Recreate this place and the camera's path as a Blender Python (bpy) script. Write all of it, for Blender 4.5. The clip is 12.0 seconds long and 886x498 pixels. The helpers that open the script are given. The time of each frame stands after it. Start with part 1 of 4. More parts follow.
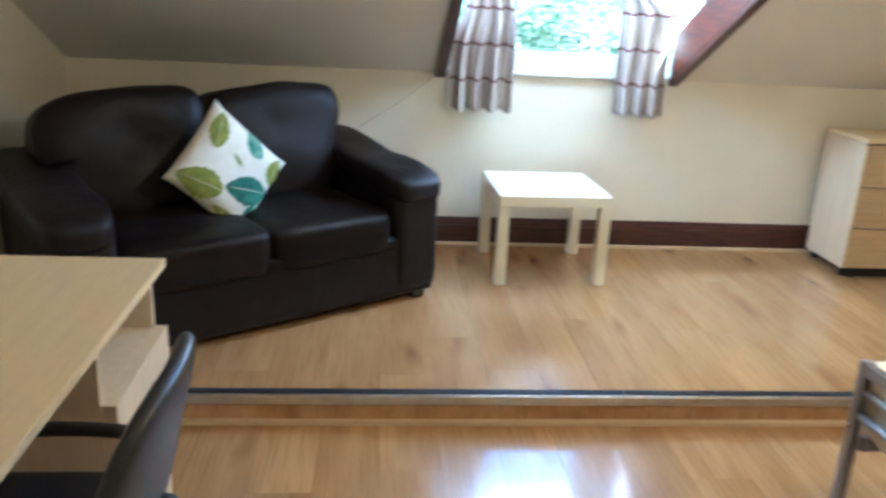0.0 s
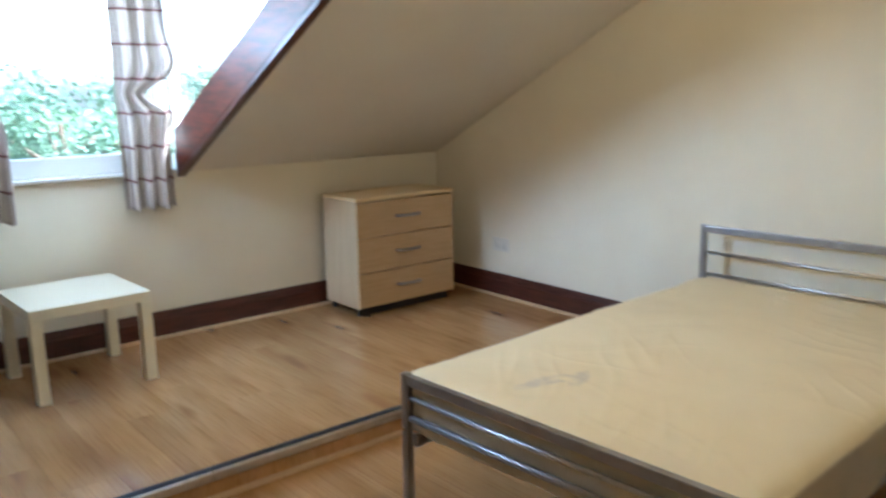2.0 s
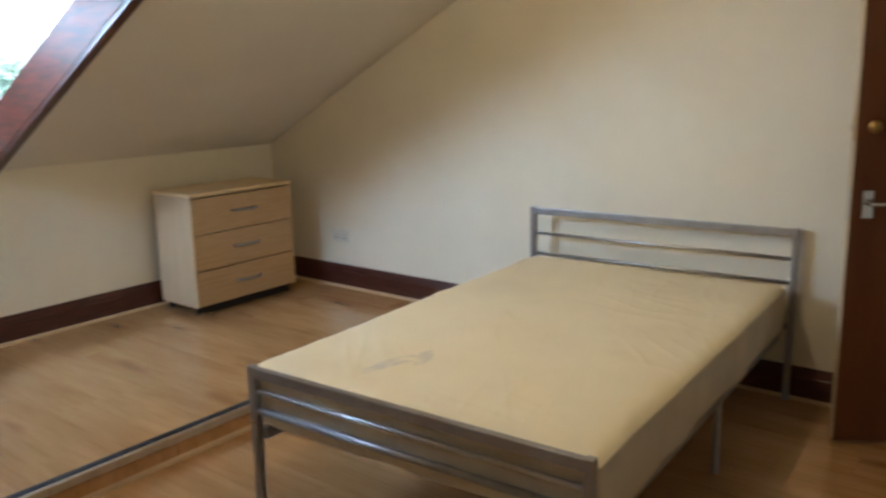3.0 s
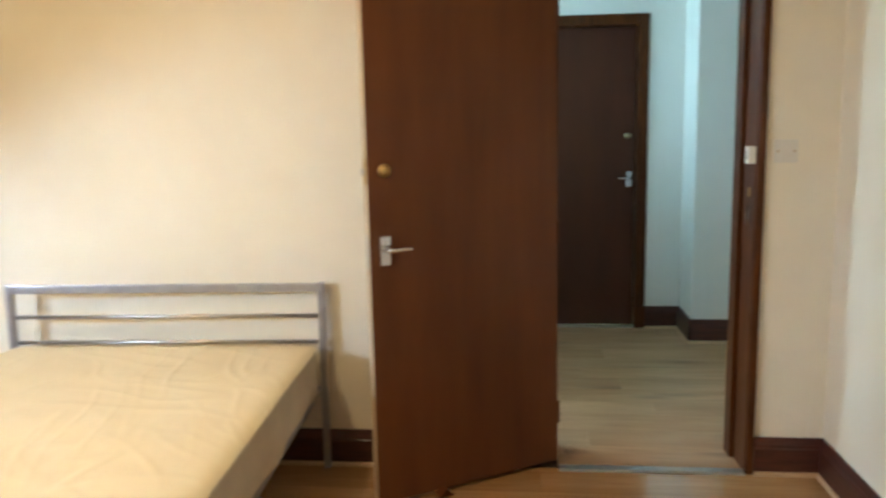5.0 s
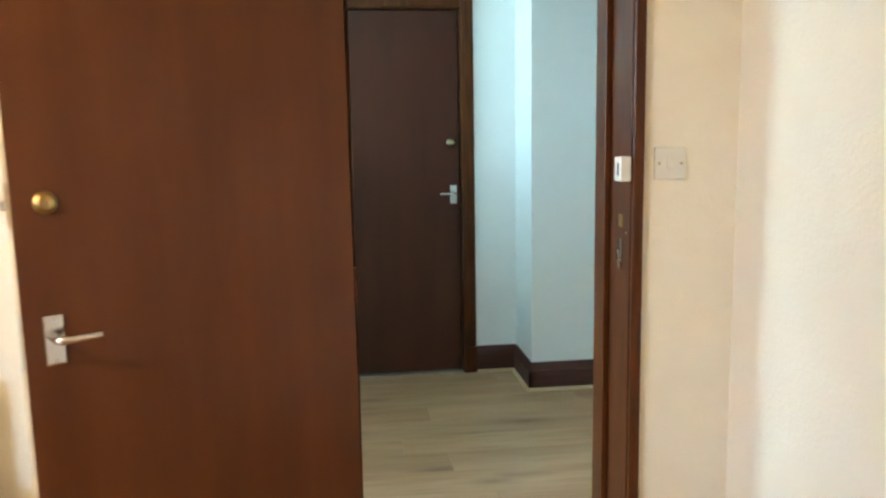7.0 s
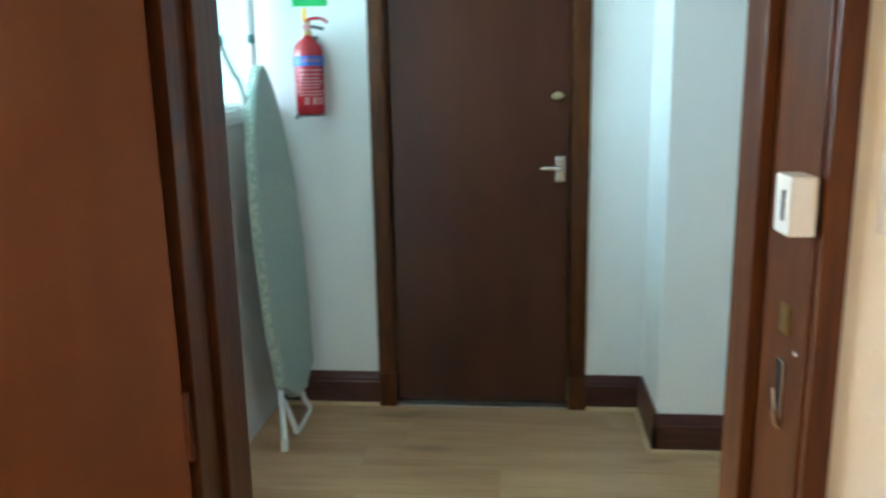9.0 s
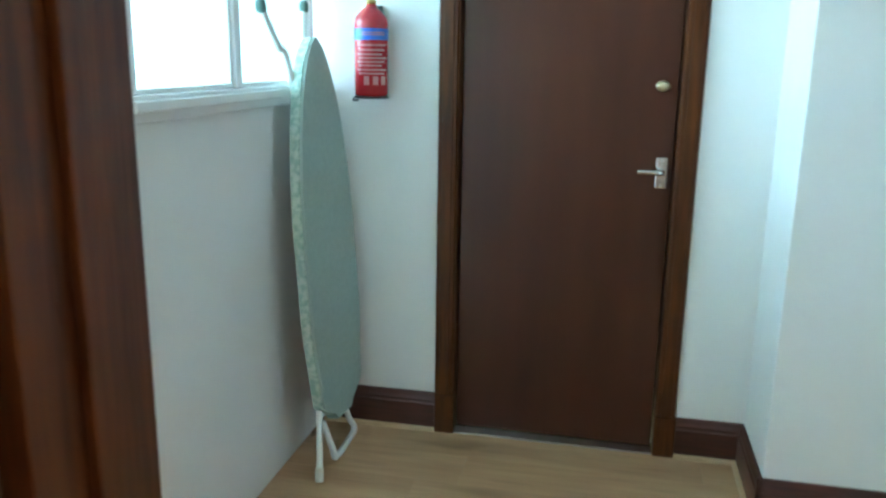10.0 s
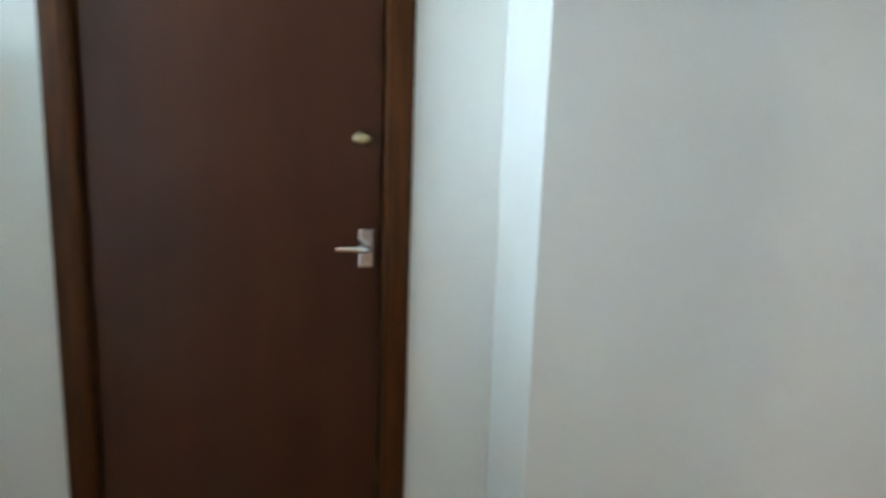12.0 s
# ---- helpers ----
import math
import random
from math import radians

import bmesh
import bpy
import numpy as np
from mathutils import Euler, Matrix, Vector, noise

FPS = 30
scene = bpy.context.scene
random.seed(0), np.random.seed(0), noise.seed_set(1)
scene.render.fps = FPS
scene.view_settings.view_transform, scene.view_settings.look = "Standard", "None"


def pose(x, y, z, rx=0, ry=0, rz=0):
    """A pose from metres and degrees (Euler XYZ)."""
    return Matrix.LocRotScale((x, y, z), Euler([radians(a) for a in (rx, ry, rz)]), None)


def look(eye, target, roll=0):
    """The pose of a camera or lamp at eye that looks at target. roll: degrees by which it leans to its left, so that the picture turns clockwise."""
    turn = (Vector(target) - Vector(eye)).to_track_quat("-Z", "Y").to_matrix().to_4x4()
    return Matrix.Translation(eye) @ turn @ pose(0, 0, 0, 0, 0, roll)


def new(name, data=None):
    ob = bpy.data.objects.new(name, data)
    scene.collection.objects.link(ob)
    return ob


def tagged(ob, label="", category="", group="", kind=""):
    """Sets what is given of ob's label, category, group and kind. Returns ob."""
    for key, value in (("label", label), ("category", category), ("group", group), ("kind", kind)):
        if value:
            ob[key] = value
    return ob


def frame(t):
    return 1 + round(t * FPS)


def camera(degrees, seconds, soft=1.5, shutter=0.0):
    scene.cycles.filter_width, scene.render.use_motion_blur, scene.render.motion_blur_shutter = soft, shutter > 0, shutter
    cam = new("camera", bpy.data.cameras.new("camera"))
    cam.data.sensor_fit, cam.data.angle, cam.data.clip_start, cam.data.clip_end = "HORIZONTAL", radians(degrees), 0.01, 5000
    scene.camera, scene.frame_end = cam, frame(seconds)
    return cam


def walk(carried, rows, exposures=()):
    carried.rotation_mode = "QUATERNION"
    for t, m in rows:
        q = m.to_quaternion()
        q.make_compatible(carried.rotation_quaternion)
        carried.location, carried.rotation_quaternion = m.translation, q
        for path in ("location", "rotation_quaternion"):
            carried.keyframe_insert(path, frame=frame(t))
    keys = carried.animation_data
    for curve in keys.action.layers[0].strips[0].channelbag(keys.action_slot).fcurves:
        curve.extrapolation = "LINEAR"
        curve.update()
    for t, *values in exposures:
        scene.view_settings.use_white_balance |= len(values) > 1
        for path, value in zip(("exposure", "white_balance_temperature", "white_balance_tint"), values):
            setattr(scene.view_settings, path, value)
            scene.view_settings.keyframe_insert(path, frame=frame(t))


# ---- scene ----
# ---- camera and walk ----
cam = camera(57.8, 12.0, soft=2.4, shutter=0.5)
PATH = [
    (0, (-3.322, -4.103, 1.3), (-3.151, -2.209, 0.683), 2.8),
    (0.5, (-3.307, -4.183, 1.337), (-2.837, -2.328, 0.756), 1.9),
    (1, (-3.402, -4.167, 1.344), (-2.652, -2.36, 0.933), 0.4),
    (1.5, (-3.48, -4.182, 1.339), (-2.457, -2.499, 0.991), -1.3),
    (2, (-3.51, -4.262, 1.328), (-2.254, -2.757, 0.933), -0.9),
    (2.5, (-3.543, -4.32, 1.332), (-2.163, -2.946, 0.875), -1.4),
    (3, (-3.556, -4.301, 1.323), (-2.026, -3.083, 0.901), -1.3),
    (3.5, (-3.534, -4.286, 1.312), (-1.815, -3.35, 0.902), -1.4),
    (3.7, (-3.496, -4.28, 1.301), (-1.724, -3.445, 0.898), -1.4),
    (5.3, (-2.936, -4.181, 1.242), (-0.956, -4.148, 0.962), -1.5),
    (5.5, (-2.829, -4.189, 1.243), (-0.849, -4.246, 0.969), -1.6),
    (6, (-2.518, -4.252, 1.254), (-0.535, -4.369, 1.017), -0.0),
    (6.5, (-2.265, -4.275, 1.254), (-0.29, -4.43, 0.981), -0.4),
    (6.7, (-2.176, -4.289, 1.229), (-0.207, -4.511, 0.961), -1.2),
    (8.5, (-1.116, -4.601, 1.274), (0.838, -4.762, 0.881), -0.3),
    (9, (-0.861, -4.747, 1.275), (1.084, -4.555, 0.854), -1.0),
    (9.5, (-0.641, -4.785, 1.27), (1.266, -4.416, 0.792), -0.6),
    (10, (-0.398, -4.749, 1.272), (1.505, -4.347, 0.806), 0.9),
    (10.5, (-0.175, -4.736, 1.276), (1.69, -4.158, 0.844), 0.4),
    (11, (-0.02, -4.699, 1.297), (1.899, -4.291, 0.906), 2.1),
    (11.5, (0.125, -4.657, 1.285), (2.091, -4.712, 0.923), 1.4),
    (12, (0.317, -4.768, 1.351), (2.245, -5.089, 0.929), 2.0),
]
walk(cam, [(t, look(eye, target, roll)) for t, eye, target, roll in PATH],
     exposures=[(0.0, 3.9, 4650, 5), (0.7, 3.67, 4750, 6), (1.5, 3.17, 4850, 6), (2.2, 2.98, 5000, 7), (3.2, 2.84, 5250, 9), (3.7, 3.06, 5400, 10), (5.3, 4.0, 5600, 11),
                (6.7, 4.45, 5550, 12), (8.4, 4.55, 5560, 12), (9.2, 4.5, 5550, 15), (10.0, 4.8, 5350, 13), (11.0, 4.75, 5150, 8), (11.5, 4.62, 5420, 14), (12.0, 4.25, 6250, 30)])

# ---- plan ----
LOW = -0.10           # lower floor; the platform by the window lies at 0
STEP = -1.715         # front of the platform
WEST, SOUTH = -4.83, -5.347
TOP = 0.90            # knee wall under the roof slope
PITCH = 0.510         # rise of the slope per metre
SLOPE_END = -1.66
CEIL = 2.32
DX0, DX1 = -2.98, -1.832   # dormer opening
HEAD = 1.96
DOOR0, DOOR1 = -5.053, -4.337  # bedroom door opening
DOORTOP = 1.90
WT = 0.236            # wall between room and landing
LX = 2.34             # far wall of the landing
PARTY = -3.72         # glazed partition
BREAST_X, BREAST_Y = 1.96, -5.25

# ---- world and light ----
world = bpy.data.worlds.new("sky")
scene.world = world
world.use_nodes = True
wn = world.node_tree
sky = wn.nodes.new("ShaderNodeTexSky")
sky.sky_type = "NISHITA"
sky.sun_disc = False
sky.sun_elevation, sky.sun_rotation = radians(48), radians(200)
sky.air_density, sky.dust_density = 1.0, 3.0
wn.nodes["Background"].inputs["Strength"].default_value = 0.15
wn.links.new(sky.outputs[0], wn.nodes["Background"].inputs["Color"])


def lamp(name, kind, m, energy, color, size=1.0, size_y=None, angle=None, spread=None):
    data = bpy.data.lights.new(name, kind)
    data.energy, data.color = energy, color
    if kind == "AREA":
        data.shape, data.size, data.size_y = "RECTANGLE", size, size_y or size
        if spread:
            data.spread = radians(spread)
    if angle:
        data.angle = radians(angle)
    ob = new(name, data)
    ob.matrix_world = m
    return ob


lamp("sun", "SUN", look((0, 0, 10), (-1.0, 2.6, 6.6)), 5.0, (1.0, 0.95, 0.87), angle=0.5)
lamp("dormer_daylight", "AREA", look((-2.40, 0.15, 1.665), (-1.2, -5.0, 0.90)), 1.25, (0.80, 0.91, 1.0), 1.12, 0.34, spread=90)
lamp("dormer_daylight_east", "AREA", look((-1.69, -0.45, 1.68), (-2.9, -0.75, 1.25)), 1.35, (0.86, 0.94, 1.0), 0.7, 0.30, spread=130)
lamp("dormer_daylight_west", "AREA", look((-3.11, -0.45, 1.68), (-1.5, -1.1, 1.30)), 1.9, (0.82, 0.92, 1.0), 0.7, 0.30, spread=110)
lamp("stair_daylight", "AREA", look((1.52, -2.02, 1.55), (1.62, -4.2, 0.75)), 3.1, (0.76, 0.965, 1.0), 1.4, 1.05)


# unseen bulb, added as a source for the warm light on the upper walls
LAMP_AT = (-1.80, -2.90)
bulb = lamp("assumed_warm_bulb", "POINT", pose(LAMP_AT[0], LAMP_AT[1], 2.02), 3.0, (1.0, 0.72, 0.38))
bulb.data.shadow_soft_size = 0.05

# ---- materials ----
def mat(name, color, rough=0.5, color2=None, scale=6.0, stretch=(1, 1, 1), bump=0.0, bump_scale=60.0, metal=0.0,
        spec=0.5, vary=0.0, coat=0.0, detail=6.0, lo=0.35, hi=0.65, rough2=None, bump_stretch=(1, 1, 1)):
    m = bpy.data.materials.new(name)
    m.use_nodes = True
    nt = m.node_tree
    b = nt.nodes["Principled BSDF"]
    b.inputs["Roughness"].default_value = rough
    b.inputs["Metallic"].default_value = metal
    b.inputs["Specular IOR Level"].default_value = spec
    b.inputs["Coat Weight"].default_value = coat
    b.inputs["Coat Roughness"].default_value = 0.08
    tc = nt.nodes.new("ShaderNodeTexCoord")
    mp = nt.nodes.new("ShaderNodeMapping")
    mp.inputs["Scale"].default_value = stretch
    nt.links.new(tc.outputs["Object"], mp.inputs["Vector"])
    nz = nt.nodes.new("ShaderNodeTexNoise")
    nz.inputs["Scale"].default_value, nz.inputs["Detail"].default_value = scale, detail
    nt.links.new(mp.outputs[0], nz.inputs["Vector"])
    if vary:
        oi = nt.nodes.new("ShaderNodeObjectInfo")
        ad = nt.nodes.new("ShaderNodeVectorMath")
        ad.operation = "MULTIPLY_ADD"
        ad.inputs[1].default_value = (1, 1, 1)
        cb = nt.nodes.new("ShaderNodeCombineXYZ")
        ml = nt.nodes.new("ShaderNodeMath")
        ml.operation = "MULTIPLY"
        ml.inputs[1].default_value = 37.0
        nt.links.new(oi.outputs["Random"], ml.inputs[0])
        for i in range(3):
            nt.links.new(ml.outputs[0], cb.inputs[i])
        nt.links.new(mp.outputs[0], ad.inputs[0])
        nt.links.new(cb.outputs[0], ad.inputs[2])
        nt.links.new(ad.outputs[0], nz.inputs["Vector"])
    rp = nt.nodes.new("ShaderNodeValToRGB")
    rp.color_ramp.elements[0].position, rp.color_ramp.elements[1].position = lo, hi
    c2 = color2 or tuple(c * 0.92 for c in color)
    rp.color_ramp.elements[0].color, rp.color_ramp.elements[1].color = (*color, 1), (*c2, 1)
    nt.links.new(nz.outputs["Fac"], rp.inputs[0])
    out = rp.outputs[0]
    if vary:
        hs = nt.nodes.new("ShaderNodeHueSaturation")
        mr = nt.nodes.new("ShaderNodeMapRange")
        mr.inputs["To Min"].default_value, mr.inputs["To Max"].default_value = 1 - vary, 1 + vary
        nt.links.new(oi.outputs["Random"], mr.inputs["Value"])
        nt.links.new(mr.outputs[0], hs.inputs["Value"])
        nt.links.new(out, hs.inputs["Color"])
        out = hs.outputs[0]
    nt.links.new(out, b.inputs["Base Color"])
    if rough2 is not None:
        rr = nt.nodes.new("ShaderNodeMapRange")
        rr.inputs["From Min"].default_value, rr.inputs["From Max"].default_value = 0.3, 0.7
        rr.inputs["To Min"].default_value, rr.inputs["To Max"].default_value = rough, rough2
        nt.links.new(nz.outputs["Fac"], rr.inputs["Value"])
        nt.links.new(rr.outputs[0], b.inputs["Roughness"])
    if bump:
        n2 = nt.nodes.new("ShaderNodeTexNoise")
        n2.inputs["Scale"].default_value, n2.inputs["Detail"].default_value = bump_scale, 5
        m2 = nt.nodes.new("ShaderNodeMapping")
        m2.inputs["Scale"].default_value = bump_stretch
        nt.links.new(tc.outputs["Object"], m2.inputs["Vector"])
        nt.links.new(m2.outputs[0], n2.inputs["Vector"])
        bp = nt.nodes.new("ShaderNodeBump")
        bp.inputs["Strength"].default_value, bp.inputs["Distance"].default_value = bump, 0.01
        nt.links.new(n2.outputs["Fac"], bp.inputs["Height"])
        nt.links.new(bp.outputs[0], b.inputs["Normal"])
    return m


CREAM = mat("cream_wall_paint", (0.83, 0.77, 0.62), 0.75, (0.80, 0.735, 0.585), 2.5, bump=0.12, bump_scale=90)
SLOPEP = mat("ceiling_paint", (0.78, 0.73, 0.63), 0.8, (0.75, 0.70, 0.60), 1.6, bump=0.12, bump_scale=60)
WHITEP = mat("landing_wall_paint", (0.84, 0.84, 0.80), 0.7, (0.80, 0.80, 0.76), 2.0, bump=0.12, bump_scale=80)
GLOSSW = mat("white_gloss_paint", (0.78, 0.755, 0.72), 0.35, (0.755, 0.73, 0.695), 3.0, bump=0.02, bump_scale=30)
MAHOG = mat("dark_red_stained_timber", (0.100, 0.029, 0.005), 0.38, (0.054, 0.015, 0.003), 5.0, (14, 14, 1.2), bump=0.06,
            bump_scale=12, bump_stretch=(14, 14, 1), coat=0.02, spec=0.24)
MAHOG_H = mat("stained_skirting_timber", (0.085, 0.023, 0.014), 0.36, (0.048, 0.014, 0.009), 5.0, (1.2, 1.2, 14), bump=0.06,
              bump_scale=14, bump_stretch=(1, 1, 12), coat=0.15)
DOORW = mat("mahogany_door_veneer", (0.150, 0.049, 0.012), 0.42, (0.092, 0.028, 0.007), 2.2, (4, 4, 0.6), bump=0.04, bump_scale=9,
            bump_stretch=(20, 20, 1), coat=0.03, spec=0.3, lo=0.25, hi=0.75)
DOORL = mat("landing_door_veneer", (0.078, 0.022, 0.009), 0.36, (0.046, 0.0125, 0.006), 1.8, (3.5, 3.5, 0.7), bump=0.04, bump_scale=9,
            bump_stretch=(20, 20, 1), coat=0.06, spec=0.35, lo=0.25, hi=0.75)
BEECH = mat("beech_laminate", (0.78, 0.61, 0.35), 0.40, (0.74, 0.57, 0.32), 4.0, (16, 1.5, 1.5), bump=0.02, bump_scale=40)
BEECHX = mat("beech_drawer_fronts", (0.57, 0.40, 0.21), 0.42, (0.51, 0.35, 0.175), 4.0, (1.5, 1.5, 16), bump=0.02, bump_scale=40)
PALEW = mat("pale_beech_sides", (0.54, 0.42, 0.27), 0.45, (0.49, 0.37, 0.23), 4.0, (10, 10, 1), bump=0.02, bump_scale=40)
PALED = mat("pale_beech_desk_panels", (0.74, 0.61, 0.43), 0.4, (0.69, 0.56, 0.38), 4.0, (10, 10, 1), bump=0.02, bump_scale=40)
BEAD = mat("pale_floor_bead", (0.60, 0.42, 0.24), 0.45, (0.52, 0.36, 0.20), 6.0)
LINING = mat("glossy_dark_red_lining", (0.095, 0.017, 0.007), 0.44, (0.040, 0.010, 0.005), 4.0, (1.0, 1.5, 9), bump=0.03, bump_scale=10, coat=0.0, spec=0.22)
PLANK = mat("oak_laminate_plank", (0.58, 0.345, 0.148), 0.13, (0.41, 0.22, 0.083), 2.2, (4, 0.6, 4), bump=0.006, bump_scale=50,
            bump_stretch=(8, 0.5, 8), vary=0.07, lo=0.28, hi=0.74, rough2=0.24, spec=0.9, coat=0.75)
PLANKL = mat("light_oak_laminate_plank", (0.60, 0.37, 0.195), 0.28, (0.44, 0.25, 0.12), 2.4, (4, 0.6, 4), bump=0.03, bump_scale=50,
             bump_stretch=(8, 0.5, 8), vary=0.07, lo=0.28, hi=0.74, rough2=0.42)


def knots(m, dark, stretch, seed, strength=0.75):
    """Adds fine grain lines and dark knots with drawn-out tails to a wood."""
    nt = m.node_tree
    b = nt.nodes["Principled BSDF"]
    base = b.inputs["Base Color"].links[0].from_socket
    tc = nt.nodes.new("ShaderNodeTexCoord")
    oi = nt.nodes.new("ShaderNodeObjectInfo")
    off = nt.nodes.new("ShaderNodeVectorMath")
    off.operation = "MULTIPLY_ADD"
    off.inputs[1].default_value = (seed, seed * 1.7, 0)
    nt.links.new(oi.outputs["Random"], off.inputs[0])
    nt.links.new(tc.outputs["Object"], off.inputs[2])
    mp = nt.nodes.new("ShaderNodeMapping")
    mp.inputs["Scale"].default_value = stretch
    nt.links.new(off.outputs[0], mp.inputs["Vector"])
    warp = nt.nodes.new("ShaderNodeTexNoise")
    warp.inputs["Scale"].default_value = 1.6
    nt.links.new(mp.outputs[0], warp.inputs["Vector"])
    vo = nt.nodes.new("ShaderNodeTexVoronoi")
    vo.inputs["Scale"].default_value = 1.0
    wv = nt.nodes.new("ShaderNodeVectorMath")
    wv.operation = "MULTIPLY_ADD"
    wv.inputs[1].default_value = (0.5, 0.5, 0.5)
    nt.links.new(warp.outputs["Color"], wv.inputs[0])
    nt.links.new(mp.outputs[0], wv.inputs[2])
    nt.links.new(wv.outputs[0], vo.inputs["Vector"])
    k = nt.nodes.new("ShaderNodeMapRange")
    k.inputs["From Min"].default_value, k.inputs["From Max"].default_value = 0.03, 0.30
    k.inputs["To Min"].default_value, k.inputs["To Max"].default_value = strength, 0.0
    nt.links.new(vo.outputs["Distance"], k.inputs["Value"])
    g = nt.nodes.new("ShaderNodeTexNoise")
    g.inputs["Scale"].default_value, g.inputs["Detail"].default_value = 11.0, 8
    g2 = nt.nodes.new("ShaderNodeMapping")
    g2.inputs["Scale"].default_value = (stretch[0] * 1.6, stretch[1] * 0.22, 1)
    nt.links.new(off.outputs[0], g2.inputs["Vector"])
    nt.links.new(g2.outputs[0], g.inputs["Vector"])
    gr = nt.nodes.new("ShaderNodeMapRange")
    gr.inputs["From Min"].default_value, gr.inputs["From Max"].default_value = 0.48, 0.75
    gr.inputs["To Min"].default_value, gr.inputs["To Max"].default_value = 0.0, 0.40
    nt.links.new(g.outputs["Fac"], gr.inputs["Value"])
    mx = nt.nodes.new("ShaderNodeMath")
    mx.operation = "MAXIMUM"
    nt.links.new(k.outputs[0], mx.inputs[0])
    nt.links.new(gr.outputs[0], mx.inputs[1])
    n = nt.nodes.new("ShaderNodeMix")
    n.data_type = "RGBA"
    nt.links.new(mx.outputs[0], n.inputs["Factor"])
    ins = [q for q in n.inputs if q.type == "RGBA"]
    nt.links.new(base, ins[0])
    ins[1].default_value = (*dark, 1)
    nt.links.new([q for q in n.outputs if q.type == "RGBA"][0], b.inputs["Base Color"])


knots(PLANK, (0.20, 0.085, 0.026), (6.0, 1.5, 1.0), 31.0)
knots(PLANKL, (0.17, 0.09, 0.036), (6.0, 1.5, 1.0), 17.0)
SUB = mat("dark_underlay", (0.10, 0.06, 0.03), 0.7)
LEATHER = mat("dark_brown_leather", (0.009, 0.0065, 0.0068), 0.34, (0.013, 0.0095, 0.0098), 5.0, bump=0.3, bump_scale=32, spec=0.19, rough2=0.52)
WHITEL = mat("white_table_lacquer", (0.86, 0.82, 0.66), 0.28, (0.83, 0.79, 0.63), 3.0, spec=0.5)
STEELG = mat("silver_grey_bed_metal", (0.40, 0.39, 0.39), 0.38, (0.34, 0.33, 0.33), 12.0, metal=0.75)
CHROME = mat("chrome", (0.72, 0.73, 0.75), 0.18, (0.66, 0.67, 0.69), 20.0, metal=1.0)
SATIN = mat("satin_aluminium", (0.62, 0.61, 0.60), 0.34, (0.55, 0.54, 0.53), 30.0, metal=1.0)
HANDLE = mat("grey_satin_metal", (0.42, 0.42, 0.43), 0.3, (0.36, 0.36, 0.37), 30.0, metal=1.0)
OLDBRASS = mat("dull_brass", (0.50, 0.42, 0.27), 0.35, (0.42, 0.35, 0.22), 25.0, metal=1.0)
BRASS = mat("brass", (0.52, 0.34, 0.12), 0.3, (0.40, 0.26, 0.09), 25.0, metal=1.0)
RUBBER = mat("dark_blue_grey_rubber", (0.028, 0.031, 0.042), 0.6, (0.020, 0.023, 0.031), 20.0, spec=0.25)
BLACKP = mat("black_plastic", (0.018, 0.019, 0.022), 0.42, (0.024, 0.025, 0.028), 20.0, bump=0.1, bump_scale=200)
WPLAST = mat("white_plastic", (0.74, 0.71, 0.62), 0.35, (0.70, 0.67, 0.58), 8.0)
UPVC = mat("white_window_frame", (0.82, 0.83, 0.83), 0.3, (0.79, 0.80, 0.80), 8.0)
RADP = mat("cream_radiator_enamel", (0.80, 0.76, 0.62), 0.3, (0.77, 0.73, 0.59), 4.0)
RED = mat("red_enamel", (0.36, 0.006, 0.012), 0.25, (0.39, 0.008, 0.013), 8.0, coat=0.3)
BLUE = mat("blue_label", (0.03, 0.12, 0.52), 0.4, (0.03, 0.10, 0.45), 8.0)
LABEL = mat("pale_label_print", (0.52, 0.20, 0.20), 0.45, (0.46, 0.13, 0.13), 8.0)
LABELR = mat("red_label_print", (0.60, 0.06, 0.06), 0.45, (0.52, 0.05, 0.05), 8.0)
GREENS = mat("green_sign", (0.03, 0.45, 0.10), 0.4, (0.03, 0.40, 0.09), 8.0)
SAGE = mat("sage_green_cotton", (0.36, 0.43, 0.375), 0.9, (0.33, 0.40, 0.345), 60.0, bump=0.25, bump_scale=300)
FLORAL = mat("floral_cotton_edge", (0.52, 0.58, 0.48), 0.9, (0.32, 0.42, 0.34), 55.0, bump=0.2, bump_scale=200, lo=0.42, hi=0.58)
PINE = mat("stained_pine", (0.26, 0.115, 0.050), 0.38, (0.17, 0.068, 0.030), 3.0, (1.2, 7, 9), bump=0.05, bump_scale=10, coat=0.2)
YELLOW = mat("yellow_tag", (0.75, 0.42, 0.05), 0.5)
GRASS = mat("grass", (0.07, 0.13, 0.035), 0.9, (0.05, 0.10, 0.025), 0.3)
BARK = mat("bark", (0.10, 0.075, 0.05), 0.9, (0.06, 0.045, 0.03), 3.0, bump=0.4, bump_scale=8)
LEAF = mat("leaves", (0.105, 0.175, 0.115), 0.6, (0.075, 0.135, 0.08), 1.2)
DARKIN = mat("dark_slot", (0.02, 0.018, 0.016), 0.7)


def glass(name, rough=0.0, tint=(1, 1, 1)):
    m = bpy.data.materials.new(name)
    m.use_nodes = True
    b = m.node_tree.nodes["Principled BSDF"]
    b.inputs["Base Color"].default_value = (*tint, 1)
    b.inputs["Transmission Weight"].default_value = 1.0
    b.inputs["Roughness"].default_value = rough
    b.inputs["IOR"].default_value = 1.45
    return m


GLASS = glass("clear_glass")
FROST = glass("frosted_glass", 0.55, (0.68, 0.96, 0.97))


